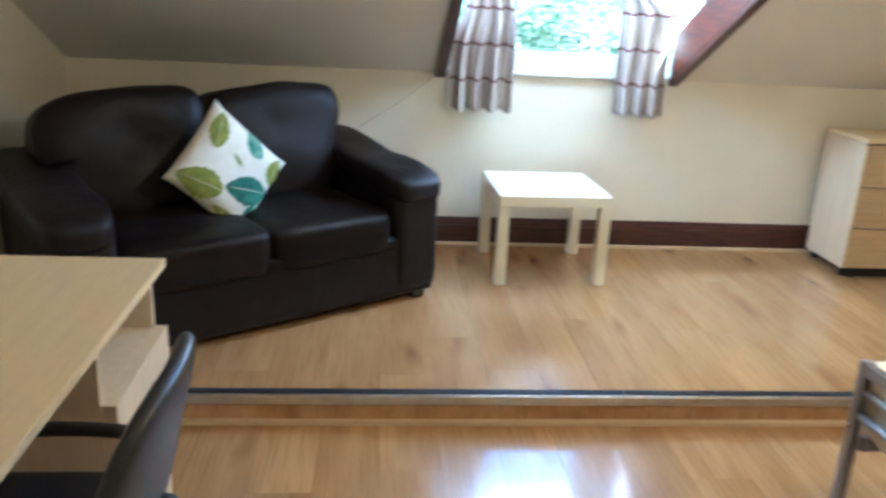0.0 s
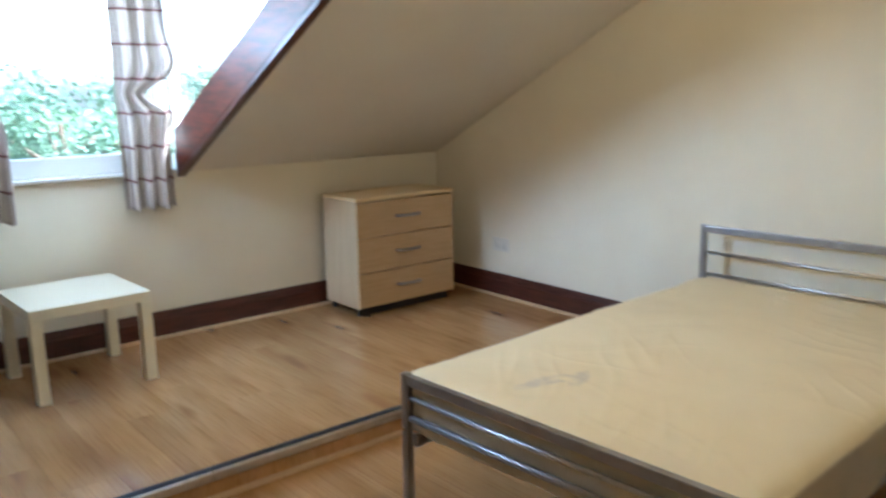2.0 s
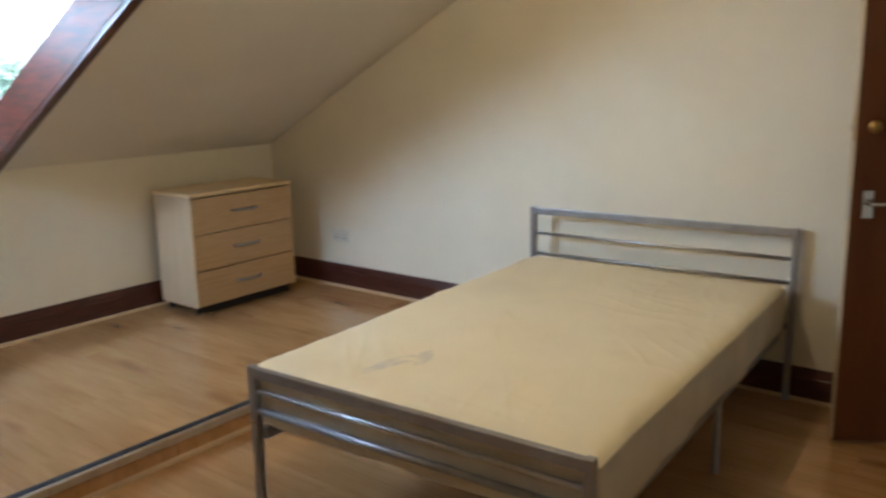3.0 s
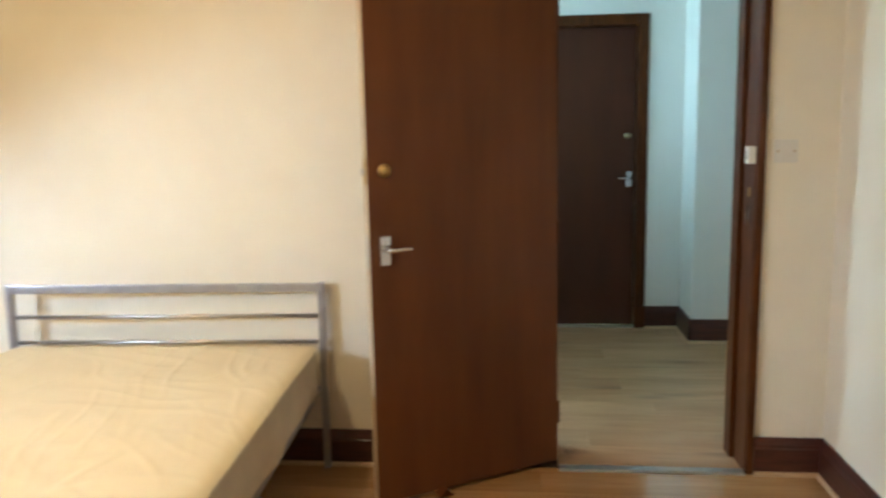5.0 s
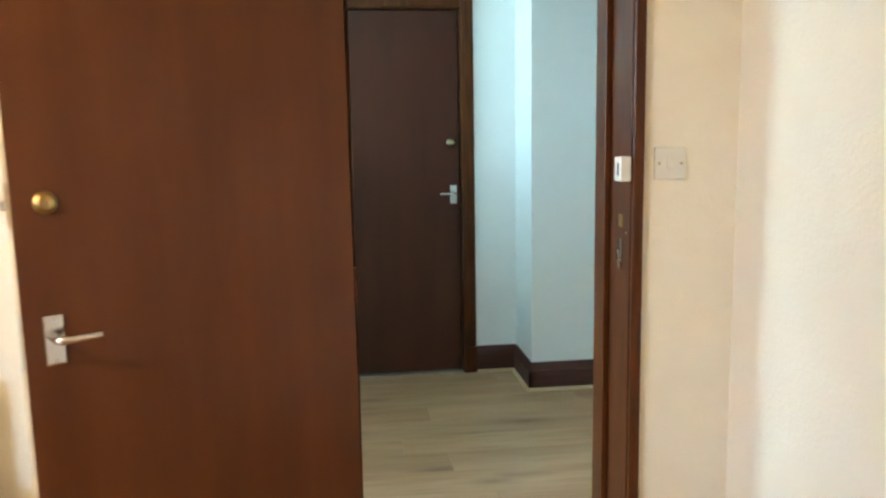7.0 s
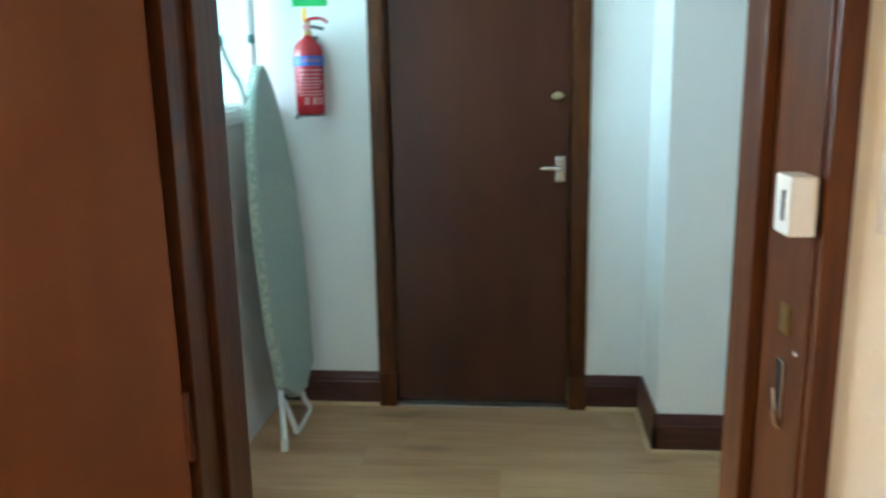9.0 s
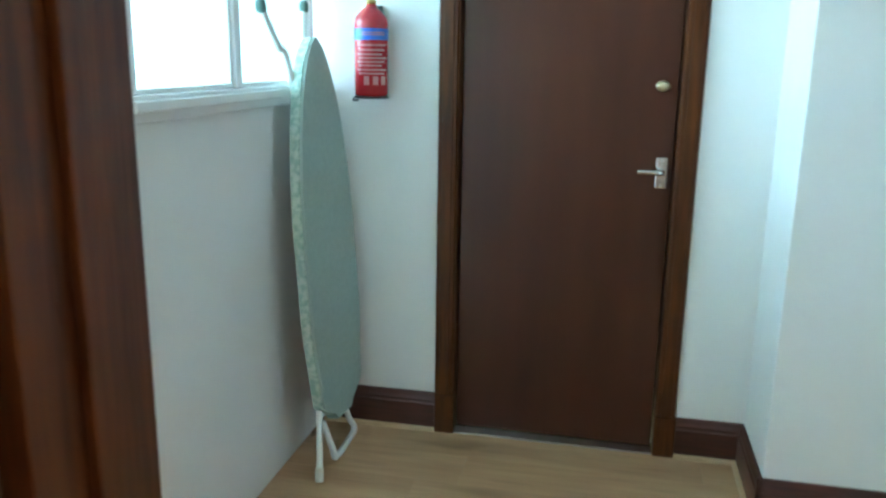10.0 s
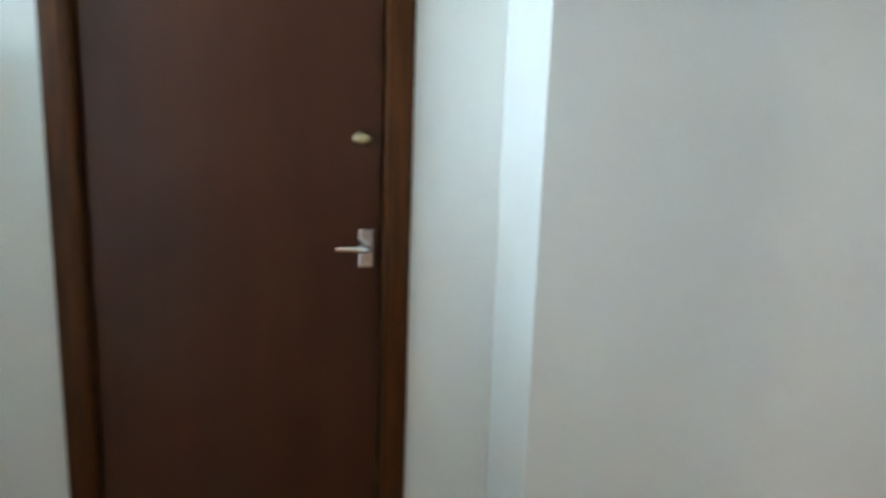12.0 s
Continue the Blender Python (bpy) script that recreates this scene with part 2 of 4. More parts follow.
def mattress_mat():
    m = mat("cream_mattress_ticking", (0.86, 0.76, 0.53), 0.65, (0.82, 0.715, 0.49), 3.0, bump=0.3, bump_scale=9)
    return m


MATT = mattress_mat()
# same cream cloth as the top; the side's shade is put into its colour
MATT_SIDE = mat("shaded_mattress_side", (0.70, 0.61, 0.44), 0.8, (0.60, 0.52, 0.37), 5.0, bump=0.15, bump_scale=30)
STAIN = mat("grey_stain", (0.68, 0.61, 0.49), 0.8, (0.85, 0.75, 0.52), 22.0, lo=0.40, hi=0.66)


def checks(name):
    m = bpy.data.materials.new(name)
    m.use_nodes = True
    nt = m.node_tree
    b = nt.nodes["Principled BSDF"]
    b.inputs["Roughness"].default_value = 0.85
    uv = nt.nodes.new("ShaderNodeTexCoord")
    sp = nt.nodes.new("ShaderNodeSeparateXYZ")
    nt.links.new(uv.outputs["UV"], sp.inputs[0])

    def math_node(op, a, bv):
        n = nt.nodes.new("ShaderNodeMath")
        n.operation = op
        for i, v in enumerate((a, bv)):
            if v is None:
                continue
            if isinstance(v, (int, float)):
                n.inputs[i].default_value = v
            else:
                nt.links.new(v, n.inputs[i])
        return n.outputs[0]

    def stripe(src, period, width, shift=0.0):
        f = math_node("FRACT", math_node("ADD", math_node("DIVIDE", src, period), shift), None)
        return math_node("LESS_THAN", f, width / period)

    h = stripe(sp.outputs[1], 0.172, 0.012, 0.15)
    h2 = stripe(sp.outputs[1], 0.172, 0.004, 0.04)
    v = stripe(sp.outputs[0], 0.105, 0.012, 0.3)
    v2 = stripe(sp.outputs[0], 0.105, 0.030, 0.7)
    nz = nt.nodes.new("ShaderNodeTexNoise")
    nz.inputs["Scale"].default_value = 220
    nt.links.new(uv.outputs["UV"], nz.inputs["Vector"])

    def mix(fac, a, c):
        n = nt.nodes.new("ShaderNodeMix")
        n.data_type = "RGBA"
        nt.links.new(fac, n.inputs["Factor"])
        for key, val in (("A", a), ("B", c)):
            sock = [s for s in n.inputs if s.name == key and s.type == "RGBA"][0]
            if isinstance(val, tuple):
                sock.default_value = (*val, 1)
            else:
                nt.links.new(val, sock)
        return [s for s in n.outputs if s.type == "RGBA"][0]

    base = mix(nz.outputs["Fac"], (0.62, 0.55, 0.47), (0.52, 0.46, 0.39))
    base = mix(math_node("MULTIPLY", v2, 0.75), base, (0.42, 0.35, 0.31))
    base = mix(math_node("MULTIPLY", v, 0.85), base, (0.13, 0.08, 0.095))
    base = mix(math_node("MULTIPLY", h2, 0.5), base, (0.32, 0.18, 0.15))
    base = mix(math_node("MULTIPLY", h, 0.95), base, (0.13, 0.035, 0.03))
    nt.links.new(base, b.inputs["Base Color"])
    tr = nt.nodes.new("ShaderNodeBsdfTranslucent")
    nt.links.new(base, tr.inputs["Color"])
    ms = nt.nodes.new("ShaderNodeMixShader")
    ms.inputs[0].default_value = 0.20
    nt.links.new(b.outputs[0], ms.inputs[1])
    nt.links.new(tr.outputs[0], ms.inputs[2])
    nt.links.new(ms.outputs[0], nt.nodes["Material Output"].inputs["Surface"])
    return m


CHECK = checks("checked_curtain_cloth")


# ---- mesh helpers ----
def link(name, bm, material, parent=None, smooth=False):
    me = bpy.data.meshes.new(name)
    bm.normal_update()
    bm.to_mesh(me)
    bm.free()
    for mm in (material if isinstance(material, (list, tuple)) else [material]):
        me.materials.append(mm)
    if smooth:
        for p in me.polygons:
            p.use_smooth = True
    ob = new(name, me)
    if parent:
        ob.parent = parent
    return ob


def part(name, bm, material, parent, label="", smooth=False):
    ob = link(name, bm, material, parent, smooth)
    if label:
        ob["label"] = label
    return ob


def thing(name, m=None, label="", category="", group="", kind=""):
    ob = new(name)
    ob.empty_display_size = 0.1
    if m is not None:
        ob.matrix_world = m
    return tagged(ob, label, category, group, kind)


def box(x0, x1, y0, y1, z0, z1, bevel=0.0, segs=2, bm=None):
    fresh = bmesh.new()
    bmesh.ops.create_cube(fresh, size=1.0)
    for v in fresh.verts:
        v.co = Vector(((x0 + x1) / 2 + v.co.x * (x1 - x0), (y0 + y1) / 2 + v.co.y * (y1 - y0), (z0 + z1) / 2 + v.co.z * (z1 - z0)))
    if bevel:
        bmesh.ops.bevel(fresh, geom=fresh.edges[:], offset=bevel, segments=segs, affect="EDGES", profile=0.6)
    return join(bm, fresh)


def join(bm, fresh):
    if bm is None:
        return fresh
    me = bpy.data.meshes.new("tmp")
    fresh.to_mesh(me)
    fresh.free()
    bm.from_mesh(me)
    bpy.data.meshes.remove(me)
    return bm


def turned(bm, m):
    bmesh.ops.transform(bm, matrix=m, verts=bm.verts)
    return bm


def prism(poly, axis, a, b, bm=None, bevel=0.0):
    """A polygon in the two other axes, pushed along axis from a to b."""
    fresh = bmesh.new()

    def place(u, w, s):
        return {"x": (s, u, w), "y": (u, s, w), "z": (u, w, s)}[axis]
    lo = [fresh.verts.new(place(u, w, a)) for u, w in poly]
    hi = [fresh.verts.new(place(u, w, b)) for u, w in poly]
    n = len(poly)
    fresh.faces.new(lo)
    fresh.faces.new(hi[::-1])
    for i in range(n):
        fresh.faces.new((lo[i], hi[i], hi[(i + 1) % n], lo[(i + 1) % n]))
    bmesh.ops.recalc_face_normals(fresh, faces=fresh.faces[:])
    if bevel:
        bmesh.ops.bevel(fresh, geom=fresh.edges[:], offset=bevel, segments=2, affect="EDGES")
    return join(bm, fresh)


def tube(pts, r, sides=12, bm=None, caps=True):
    """A round bar along points; r is one radius or one per point."""
    fresh = bmesh.new()
    pts = [Vector(p) for p in pts]
    rad = r if isinstance(r, (list, tuple)) else [r] * len(pts)
    rings, up = [], None
    for i, p in enumerate(pts):
        d = (pts[min(i + 1, len(pts) - 1)] - pts[max(i - 1, 0)]).normalized()
        ref = up if up is not None else (Vector((0, 0, 1)) if abs(d.z) < 0.9 else Vector((1, 0, 0)))
        a = (ref - d * ref.dot(d)).normalized()
        up = a
        c = d.cross(a)
        rings.append([fresh.verts.new(p + (a * math.cos(2 * math.pi * k / sides) + c * math.sin(2 * math.pi * k / sides)) * rad[i])
                      for k in range(sides)])
    for i in range(len(rings) - 1):
        for k in range(sides):
            fresh.faces.new((rings[i][k], rings[i][(k + 1) % sides], rings[i + 1][(k + 1) % sides], rings[i + 1][k]))
    if caps:
        fresh.faces.new(rings[0][::-1])
        fresh.faces.new(rings[-1])
    bmesh.ops.recalc_face_normals(fresh, faces=fresh.faces[:])
    return join(bm, fresh)


def arc(points, n=6):
    """Rounds a polyline into a smooth curve."""
    ps = [Vector(p) for p in points]
    out = []
    for i in range(len(ps) - 1):
        p0, p1, p2, p3 = ps[max(i - 1, 0)], ps[i], ps[i + 1], ps[min(i + 2, len(ps) - 1)]
        for k in range(n):
            t = k / n
            out.append(0.5 * ((2 * p1) + (p2 - p0) * t + (2 * p0 - 5 * p1 + 4 * p2 - p3) * t * t + (3 * p1 - p0 - 3 * p2 + p3) * t ** 3))
    out.append(ps[-1])
    return out


def pillow(w, d, h, power=4.0, cuts=14, rough=0.0, seed=0.0, freq=6.0):
    """A stuffed block with rounded edges about its middle."""
    bm = bmesh.new()
    bmesh.ops.create_cube(bm, size=2.0)
    bmesh.ops.subdivide_edges(bm, edges=bm.edges[:], cuts=cuts, use_grid_fill=True)
    for v in bm.verts:
        c = v.co
        n = (abs(c.x) ** power + abs(c.y) ** power + abs(c.z) ** power) ** (1 / power)
        q = Vector((c.x / n, c.y / n, c.z / n))
        p = Vector((q.x * w / 2, q.y * d / 2, q.z * h / 2))
        if rough:
            k = noise.noise(p * freq + Vector((seed, seed * 2, 0)))
            p += q.normalized() * k * rough
        v.co = p
    return bm


def lathe(profile, sides=24, bm=None):
    """Profile of (radius, z), turned about z."""
    fresh = bmesh.new()
    rings = []
    for r, z in profile:
        rings.append([fresh.verts.new((r * math.cos(2 * math.pi * k / sides), r * math.sin(2 * math.pi * k / sides), z)) for k in range(sides)])
    for i in range(len(rings) - 1):
        for k in range(sides):
            fresh.faces.new((rings[i][k], rings[i][(k + 1) % sides], rings[i + 1][(k + 1) % sides], rings[i + 1][k]))
    fresh.faces.new(rings[0][::-1])
    fresh.faces.new(rings[-1])
    bmesh.ops.recalc_face_normals(fresh, faces=fresh.faces[:])
    return join(bm, fresh)


# ---- the room's shell ----
def structure(name, bm, material, label, category="wall"):
    return tagged(link(name, bm, material), label, category, kind="structure")


structure("wall_north", box(WEST - 0.15, 0.0, 0.0, 0.14, LOW - 0.1, TOP - 0.001), CREAM, "low cream knee wall below the sloping ceiling")
structure("wall_west", box(WEST - 0.15, WEST, SOUTH, 0.0, LOW - 0.1, CEIL), CREAM, "cream painted wall beside the leather sofa")
structure("wall_south", box(WEST - 0.15, WT, SOUTH - 0.15, SOUTH, LOW - 0.1, CEIL), CREAM, "cream painted wall behind the radiator")
POST = -4.185          # far side of the frame post behind the open door
east = box(0.0, WT, POST, 0.14, LOW - 0.1, CEIL)
box(0.0, WT, SOUTH, DOOR0 - 0.02, LOW - 0.1, CEIL, bm=east)
box(0.0, WT, DOOR0 - 0.02, POST, DOORTOP + 0.02, CEIL, bm=east)
structure("wall_east", east, CREAM, "cream painted wall with the bedroom doorway")


def slope_z(y):
    return TOP - PITCH * y


def slope_piece(x0, x1, y0, y1, bm=None, t=0.14):
    return prism([(y0, slope_z(y0)), (y1, slope_z(y1)), (y1, slope_z(y1) + t), (y0, slope_z(y0) + t)], "x", x0, x1, bm)


OPEN_TOP = -1.625
sl = slope_piece(WEST, DX0 - 0.03, 0.14, SLOPE_END)
slope_piece(DX1 + 0.03, 0.0, 0.14, SLOPE_END, bm=sl)
slope_piece(DX0 - 0.03, DX1 + 0.03, OPEN_TOP - 0.03, SLOPE_END, bm=sl)
structure("ceiling_slope", sl, SLOPEP, "sloping attic ceiling in pale matt paint", "ceiling")
structure("ceiling", box(WEST, 0.0, SOUTH, SLOPE_END + 0.1, CEIL, CEIL + 0.1), SLOPEP, "flat pale ceiling over the lower floor", "ceiling")
structure("wall_bulkhead", box(WEST, 0.0, SLOPE_END - 0.030, SLOPE_END - 0.001, slope_z(SLOPE_END) + 0.0005, CEIL - 0.0005), SLOPEP,
          "painted upstand where the slope meets the flat ceiling")

# ---- dormer ----
dormer = thing("window_1", None, "dormer window with stained timber lining and white frames", "window", kind="structure")
for sx, side in ((DX0, -1), (DX1, 1)):
    x0, x1 = (sx - 0.03, sx) if side < 0 else (sx, sx + 0.03)
    yb = OPEN_TOP
    part("lining_board", prism([(-0.02, slope_z(-0.02) - 0.01), (yb, slope_z(yb) - 0.01), (yb, slope_z(yb) + 0.22), (-0.02, slope_z(-0.02) + 0.22)], "x", x0, x1, bevel=0.003),
         LINING, dormer, "dark red stained timber lining")
    a0, a1 = (sx - 0.055, sx - 0.004) if side < 0 else (sx + 0.004, sx + 0.055)
    part("architrave", prism([(-0.004, slope_z(0) - 0.028), (yb, slope_z(yb) - 0.028), (yb, slope_z(yb) - 0.003), (-0.004, slope_z(0) - 0.003)], "x", a0, a1, bevel=0.004),
         MAHOG_H, dormer, "dark stained timber edge strip")
    zlow = slope_z(0.04) + 0.22
    yend = max(-(HEAD - TOP - 0.22) / PITCH, OPEN_TOP + 0.06)
    g0, g1 = (sx - 0.05, sx - 0.044) if side < 0 else (sx + 0.044, sx + 0.05)
    pane = part("pane", prism([(0.04, zlow), (0.04, HEAD), (yend, HEAD)], "x", g0, g1), GLASS, dormer)
    pane.visible_shadow = False
    f0, f1 = (sx - 0.07, sx - 0.03) if side < 0 else (sx + 0.03, sx + 0.07)
    part("cheek_frame", prism([(0.04, HEAD - 0.04), (0.04, HEAD + 0.02), (yend - 0.05, HEAD + 0.02), (yend + 0.04, HEAD - 0.04)], "x", f0, f1), UPVC, dormer)
    part("cheek_post", box(f0, f1, 0.02, 0.07, zlow - 0.15, HEAD - 0.002, 0.004), UPVC, dormer)
part("header", box(DX0 - 0.05, DX1 + 0.05, OPEN_TOP - 0.03, OPEN_TOP, slope_z(OPEN_TOP) + 0.002, HEAD + 0.02, 0.003), SLOPEP, dormer, "painted dormer header")
part("dormer_roof", box(DX0 - 0.2, DX1 + 0.2, -2.0, 0.3, HEAD + 0.021, HEAD + 0.12), SLOPEP, dormer)
WY = 0.055
part("window_frame", box(DX0, DX1, WY - 0.03, WY + 0.03, HEAD - 0.05, HEAD + 0.02, 0.005), UPVC, dormer)
part("window_frame", box(DX0, DX1, WY - 0.03, WY + 0.03, TOP + 0.02, TOP + 0.115, 0.008), UPVC, dormer)
for fx in (DX0 + 0.03, DX1 - 0.03):
    part("window_frame", box(fx - 0.03, fx + 0.03, WY - 0.029, WY + 0.029, TOP + 0.116, HEAD - 0.051, 0.005), UPVC, dormer)
pane = part("pane", box(DX0 + 0.06, DX1 - 0.06, WY - 0.004, WY + 0.004, TOP + 0.116, HEAD - 0.051), GLASS, dormer)
pane.visible_shadow = False
part("window_sill", box(DX0 + 0.005, DX1 - 0.005, -0.035, 0.14, TOP + 0.0005, TOP + 0.0195, 0.006), UPVC, dormer, "white painted window sill")
part("curtain_rail", tube([(DX0 + 0.02, -0.035, 1.915), (DX1 - 0.02, -0.035, 1.915)], 0.010), UPVC, dormer)


# ---- curtains ----
def curtain(label, x_of, z0, z1, folds, y_of, nu=90, nz_=60):
    """x_of(s, h): place across, s and h from 0 to 1; h counts upwards."""
    bm = bmesh.new()
    uvl = bm.loops.layers.uv.new("UVMap")
    grid, uvs = [], {}
    for j in range(nz_ + 1):
        h = j / nz_
        row = []
        for i in range(nu + 1):
            s = i / nu
            fold = math.sin(s * folds * 2 * math.pi + 0.7 * math.sin(h * 3.0 + s * 4)) * (0.026 * (1 - 0.35 * h))
            fold += 0.020 * noise.noise(Vector((s * 5, h * 6, folds)))
            v = bm.verts.new((x_of(s, h), y_of(s, h) + fold, z0 + (z1 - z0) * h + 0.008 * math.sin(s * folds * 2 * math.pi) * (1 - h)))
            uvs[v] = (s * 0.62, (z1 - z0) * h)
            row.append(v)
        grid.append(row)
    for j in range(nz_):
        for i in range(nu):
            f = bm.faces.new((grid[j][i], grid[j][i + 1], grid[j + 1][i + 1], grid[j + 1][i]))
            for lp in f.loops:
                lp[uvl].uv = uvs[lp.vert]
    ob = link("curtain", bm, CHECK, smooth=True)
    so = ob.modifiers.new("thick", "SOLIDIFY")
    so.thickness = 0.003
    return tagged(ob, label, "curtain", "pair of dormer curtains")


def mixf(a, b, t):
    return a + (b - a) * t


def ease(a, b, t):
    t = min(max((t - a) / (b - a), 0), 1)
    return t * t * (3 - 2 * t)


def bump_at(h, centre, width):
    return math.exp(-((h - centre) / width) ** 2)


curtain("cream and brown checked curtain gathered narrow at the top",
        lambda s, h: mixf(-2.966 + 0.075 * bump_at(h, 0.48, 0.16), mixf(-2.650, -2.85, ease(0.30, 1.0, h)), s), 0.725, 1.915, 4.0,
        lambda s, h: -0.075 + 0.03 * h - 0.03 * s * bump_at(h, 0.35, 0.12))
curtain("cream and brown checked curtain bunched and tucked aside",
        lambda s, h: mixf(-2.128, mixf(-1.868, -1.846, ease(0.2, 0.6, h)) - 0.115 * bump_at(h, 0.50, 0.055) + 0.012 * bump_at(h, 0.41, 0.04), s), 0.725, 1.915, 3.5,
        lambda s, h: -0.075 + 0.03 * h - s * s * (0.085 * bump_at(h, 0.63, 0.07) - 0.05 * bump_at(h, 0.50, 0.05) + 0.05 * bump_at(h, 0.41, 0.05)))


# ---- skirting ----
def skirting(name, p0, p1, nx, ny, z0, h=0.148, t=0.018, label="dark red stained timber skirting board"):
    """A moulded board from p0 to p1 on a wall; (nx, ny) points into the room."""
    prof = [(0.001, z0), (t, z0), (t, z0 + h * 0.70), (t * 0.8, z0 + h * 0.74), (t * 0.8, z0 + h * 0.80), (t * 0.55, z0 + h * 0.90),
            (t * 0.4, z0 + h), (0.001, z0 + h)]
    bead = [(t, z0), (t + 0.014, z0), (t + 0.012, z0 + 0.008), (t + 0.006, z0 + 0.013), (t, z0 + 0.014)]
    ob = None
    for pr, mm, nm in ((prof, MAHOG_H, name), (bead, BEAD, "bead")):
        bm = bmesh.new()
        ends = []
        for p in (p0, p1):
            ends.append([bm.verts.new((p[0] + nx * u, p[1] + ny * u, w)) for u, w in pr])
        bm.faces.new(ends[0])
        bm.faces.new(ends[1][::-1])
        for i in range(len(pr)):
            k = (i + 1) % len(pr)
            bm.faces.new((ends[0][i], ends[1][i], ends[1][k], ends[0][k]))
        bmesh.ops.recalc_face_normals(bm, faces=bm.faces[:])
        if ob is None:
            ob = tagged(link(nm, bm, mm), label, "skirting", kind="structure")
        else:
            part(nm, bm, mm, ob, "pale wooden floor bead")
    return ob


skirting("baseboard", (WEST, 0.0), (0.0, 0.0), 0, -1, 0.0)
skirting("baseboard", (0.0, STEP + 0.03), (0.0, -0.02), -1, 0, 0.0)
skirting("baseboard", (0.0, POST + 0.002), (0.0, STEP), -1, 0, LOW)
skirting("baseboard", (0.0, SOUTH), (0.0, DOOR0 - 0.033), -1, 0, LOW)
skirting("baseboard", (WEST, SOUTH), (-0.018, SOUTH), 0, 1, LOW)
skirting("baseboard", (WEST, SOUTH), (WEST, STEP), 1, 0, LOW)
skirting("baseboard", (WEST, STEP), (WEST, -0.02), 1, 0, 0.0)

# ---- doorway to the landing ----
frame_1 = thing("door_frame", None, "dark stained timber door lining and architrave", "door frame", kind="structure")
part("jamb", box(-0.004, WT + 0.004, DOOR0 - 0.022, DOOR0, LOW, DOORTOP, 0.002), MAHOG, frame_1)
part("jamb", box(0.086, WT + 0.004, DOOR1 + 0.012, POST - 0.001, LOW, DOORTOP, 0.002), MAHOG, frame_1)
part("head", box(-0.004, WT + 0.004, DOOR0 - 0.019, POST - 0.001, DOORTOP + 0.001, DOORTOP + 0.022, 0.002), MAHOG, frame_1)
part("door_stop", box(0.150, WT + 0.0035, DOOR0 + 0.0005, DOOR0 + 0.018, LOW, DOORTOP, 0.003), MAHOG, frame_1)
part("door_stop", box(0.150, WT + 0.0035, DOOR1, DOOR1 + 0.0115, LOW, DOORTOP, 0.003), MAHOG, frame_1)


def architrave(xa, xb, y0, y1, z0, z1, parent, w=0.065):
    """Uprights and head round an opening, on the wall face between xa and xb."""
    s = 1 if xb > xa else -1
    lo, hi = min(xa, xb), max(xa, xb)
    for a, b in ((y0 - w, y0 - 0.006), (y1 + 0.006, y1 + w)):
        bm = box(lo, hi, a, b, z0, z1 + w, 0.005)
        e = hi if s > 0 else lo
        box(min(e, e + s * 0.005), max(e, e + s * 0.005), a + 0.014, b - 0.016, z0, z1 + w - 0.014, 0.002, bm=bm)
        part("architrave", bm, MAHOG, parent)
    part("architrave", box(lo, hi, y0 - 0.005, y1 + 0.005, z1 + 0.006, z1 + w, 0.005), MAHOG, parent)


part("architrave", box(-0.018, -0.001, DOOR0 - 0.032, DOOR0 - 0.004, LOW, DOORTOP + 0.032, 0.004), MAHOG, frame_1)
part("architrave", box(-0.018, -0.001, DOOR0 - 0.003, POST + 0.03, DOORTOP + 0.006, DOORTOP + 0.032, 0.004), MAHOG, frame_1)
architrave(WT + 0.005, WT + 0.018, DOOR0 + 0.008, DOOR1 + 0.012, LOW, DOORTOP, frame_1, 0.075)
part("threshold_strip", prism([(-0.03, LOW + 0.001), (0.03, LOW + 0.001), (0.02, LOW + 0.008), (-0.02, LOW + 0.008)], "y", DOOR0 + 0.001, DOOR1 - 0.001),
     SATIN, frame_1, "aluminium threshold strip")
# keeps on the lock side
part("strike_box", box(-0.012, 0.038, DOOR0 + 0.001, DOOR0 + 0.030, 1.104, 1.168, 0.004), WPLAST, frame_1, "white painted lock keep")
part("keep_slot", box(0.002, 0.010, DOOR0 + 0.0302, DOOR0 + 0.0312, 1.120, 1.152), DARKIN, frame_1)
part("strike_plate", box(0.045, 0.073, DOOR0 + 0.0005, DOOR0 + 0.004, 0.978, 1.012, 0.001), BRASS, frame_1, "worn brass keep")
sp = box(0.048, 0.072, DOOR0 + 0.0005, DOOR0 + 0.004, 0.862, 0.945, 0.001)
tube([(0.050, DOOR0 + 0.006, 0.868), (0.038, DOOR0 + 0.014, 0.893), (0.042, DOOR0 + 0.016, 0.918)], 0.004, 8, sp)
part("strike_plate", sp, CHROME, frame_1, "steel latch keep")
part("screw", turned(lathe([(0.004, 0.0), (0.003, 0.0015)], 10), pose(0.022, DOOR0 + 0.0006, 0.965, -90)), CHROME, frame_1)


def lever(parent, m, sgn=1):
    """A lever on a back plate at m; its local y points out of the door face, the lever lies along x."""
    pl = part("handle_plate", turned(box(-0.020, 0.020, 0.0, 0.008, -0.058, 0.046, 0.004), m), CHROME, parent, "satin chrome back plate")
    part("lever", turned(tube(arc([(0, 0.006, 0), (0, 0.040, 0), (0.016 * sgn, 0.052, 0), (0.045 * sgn, 0.053, 0.001), (0.080 * sgn, 0.052, 0.001)], 5),
                              [0.009] * 11 + [0.0085] * 5 + [0.008] * 5, 12), m), CHROME, pl, "chrome lever", smooth=True)
    for z in (-0.048, 0.036):
        part("screw", turned(lathe([(0.004, 0.0), (0.0035, 0.0015)], 10), m @ pose(0, 0.009, z, -90)), SATIN, pl)


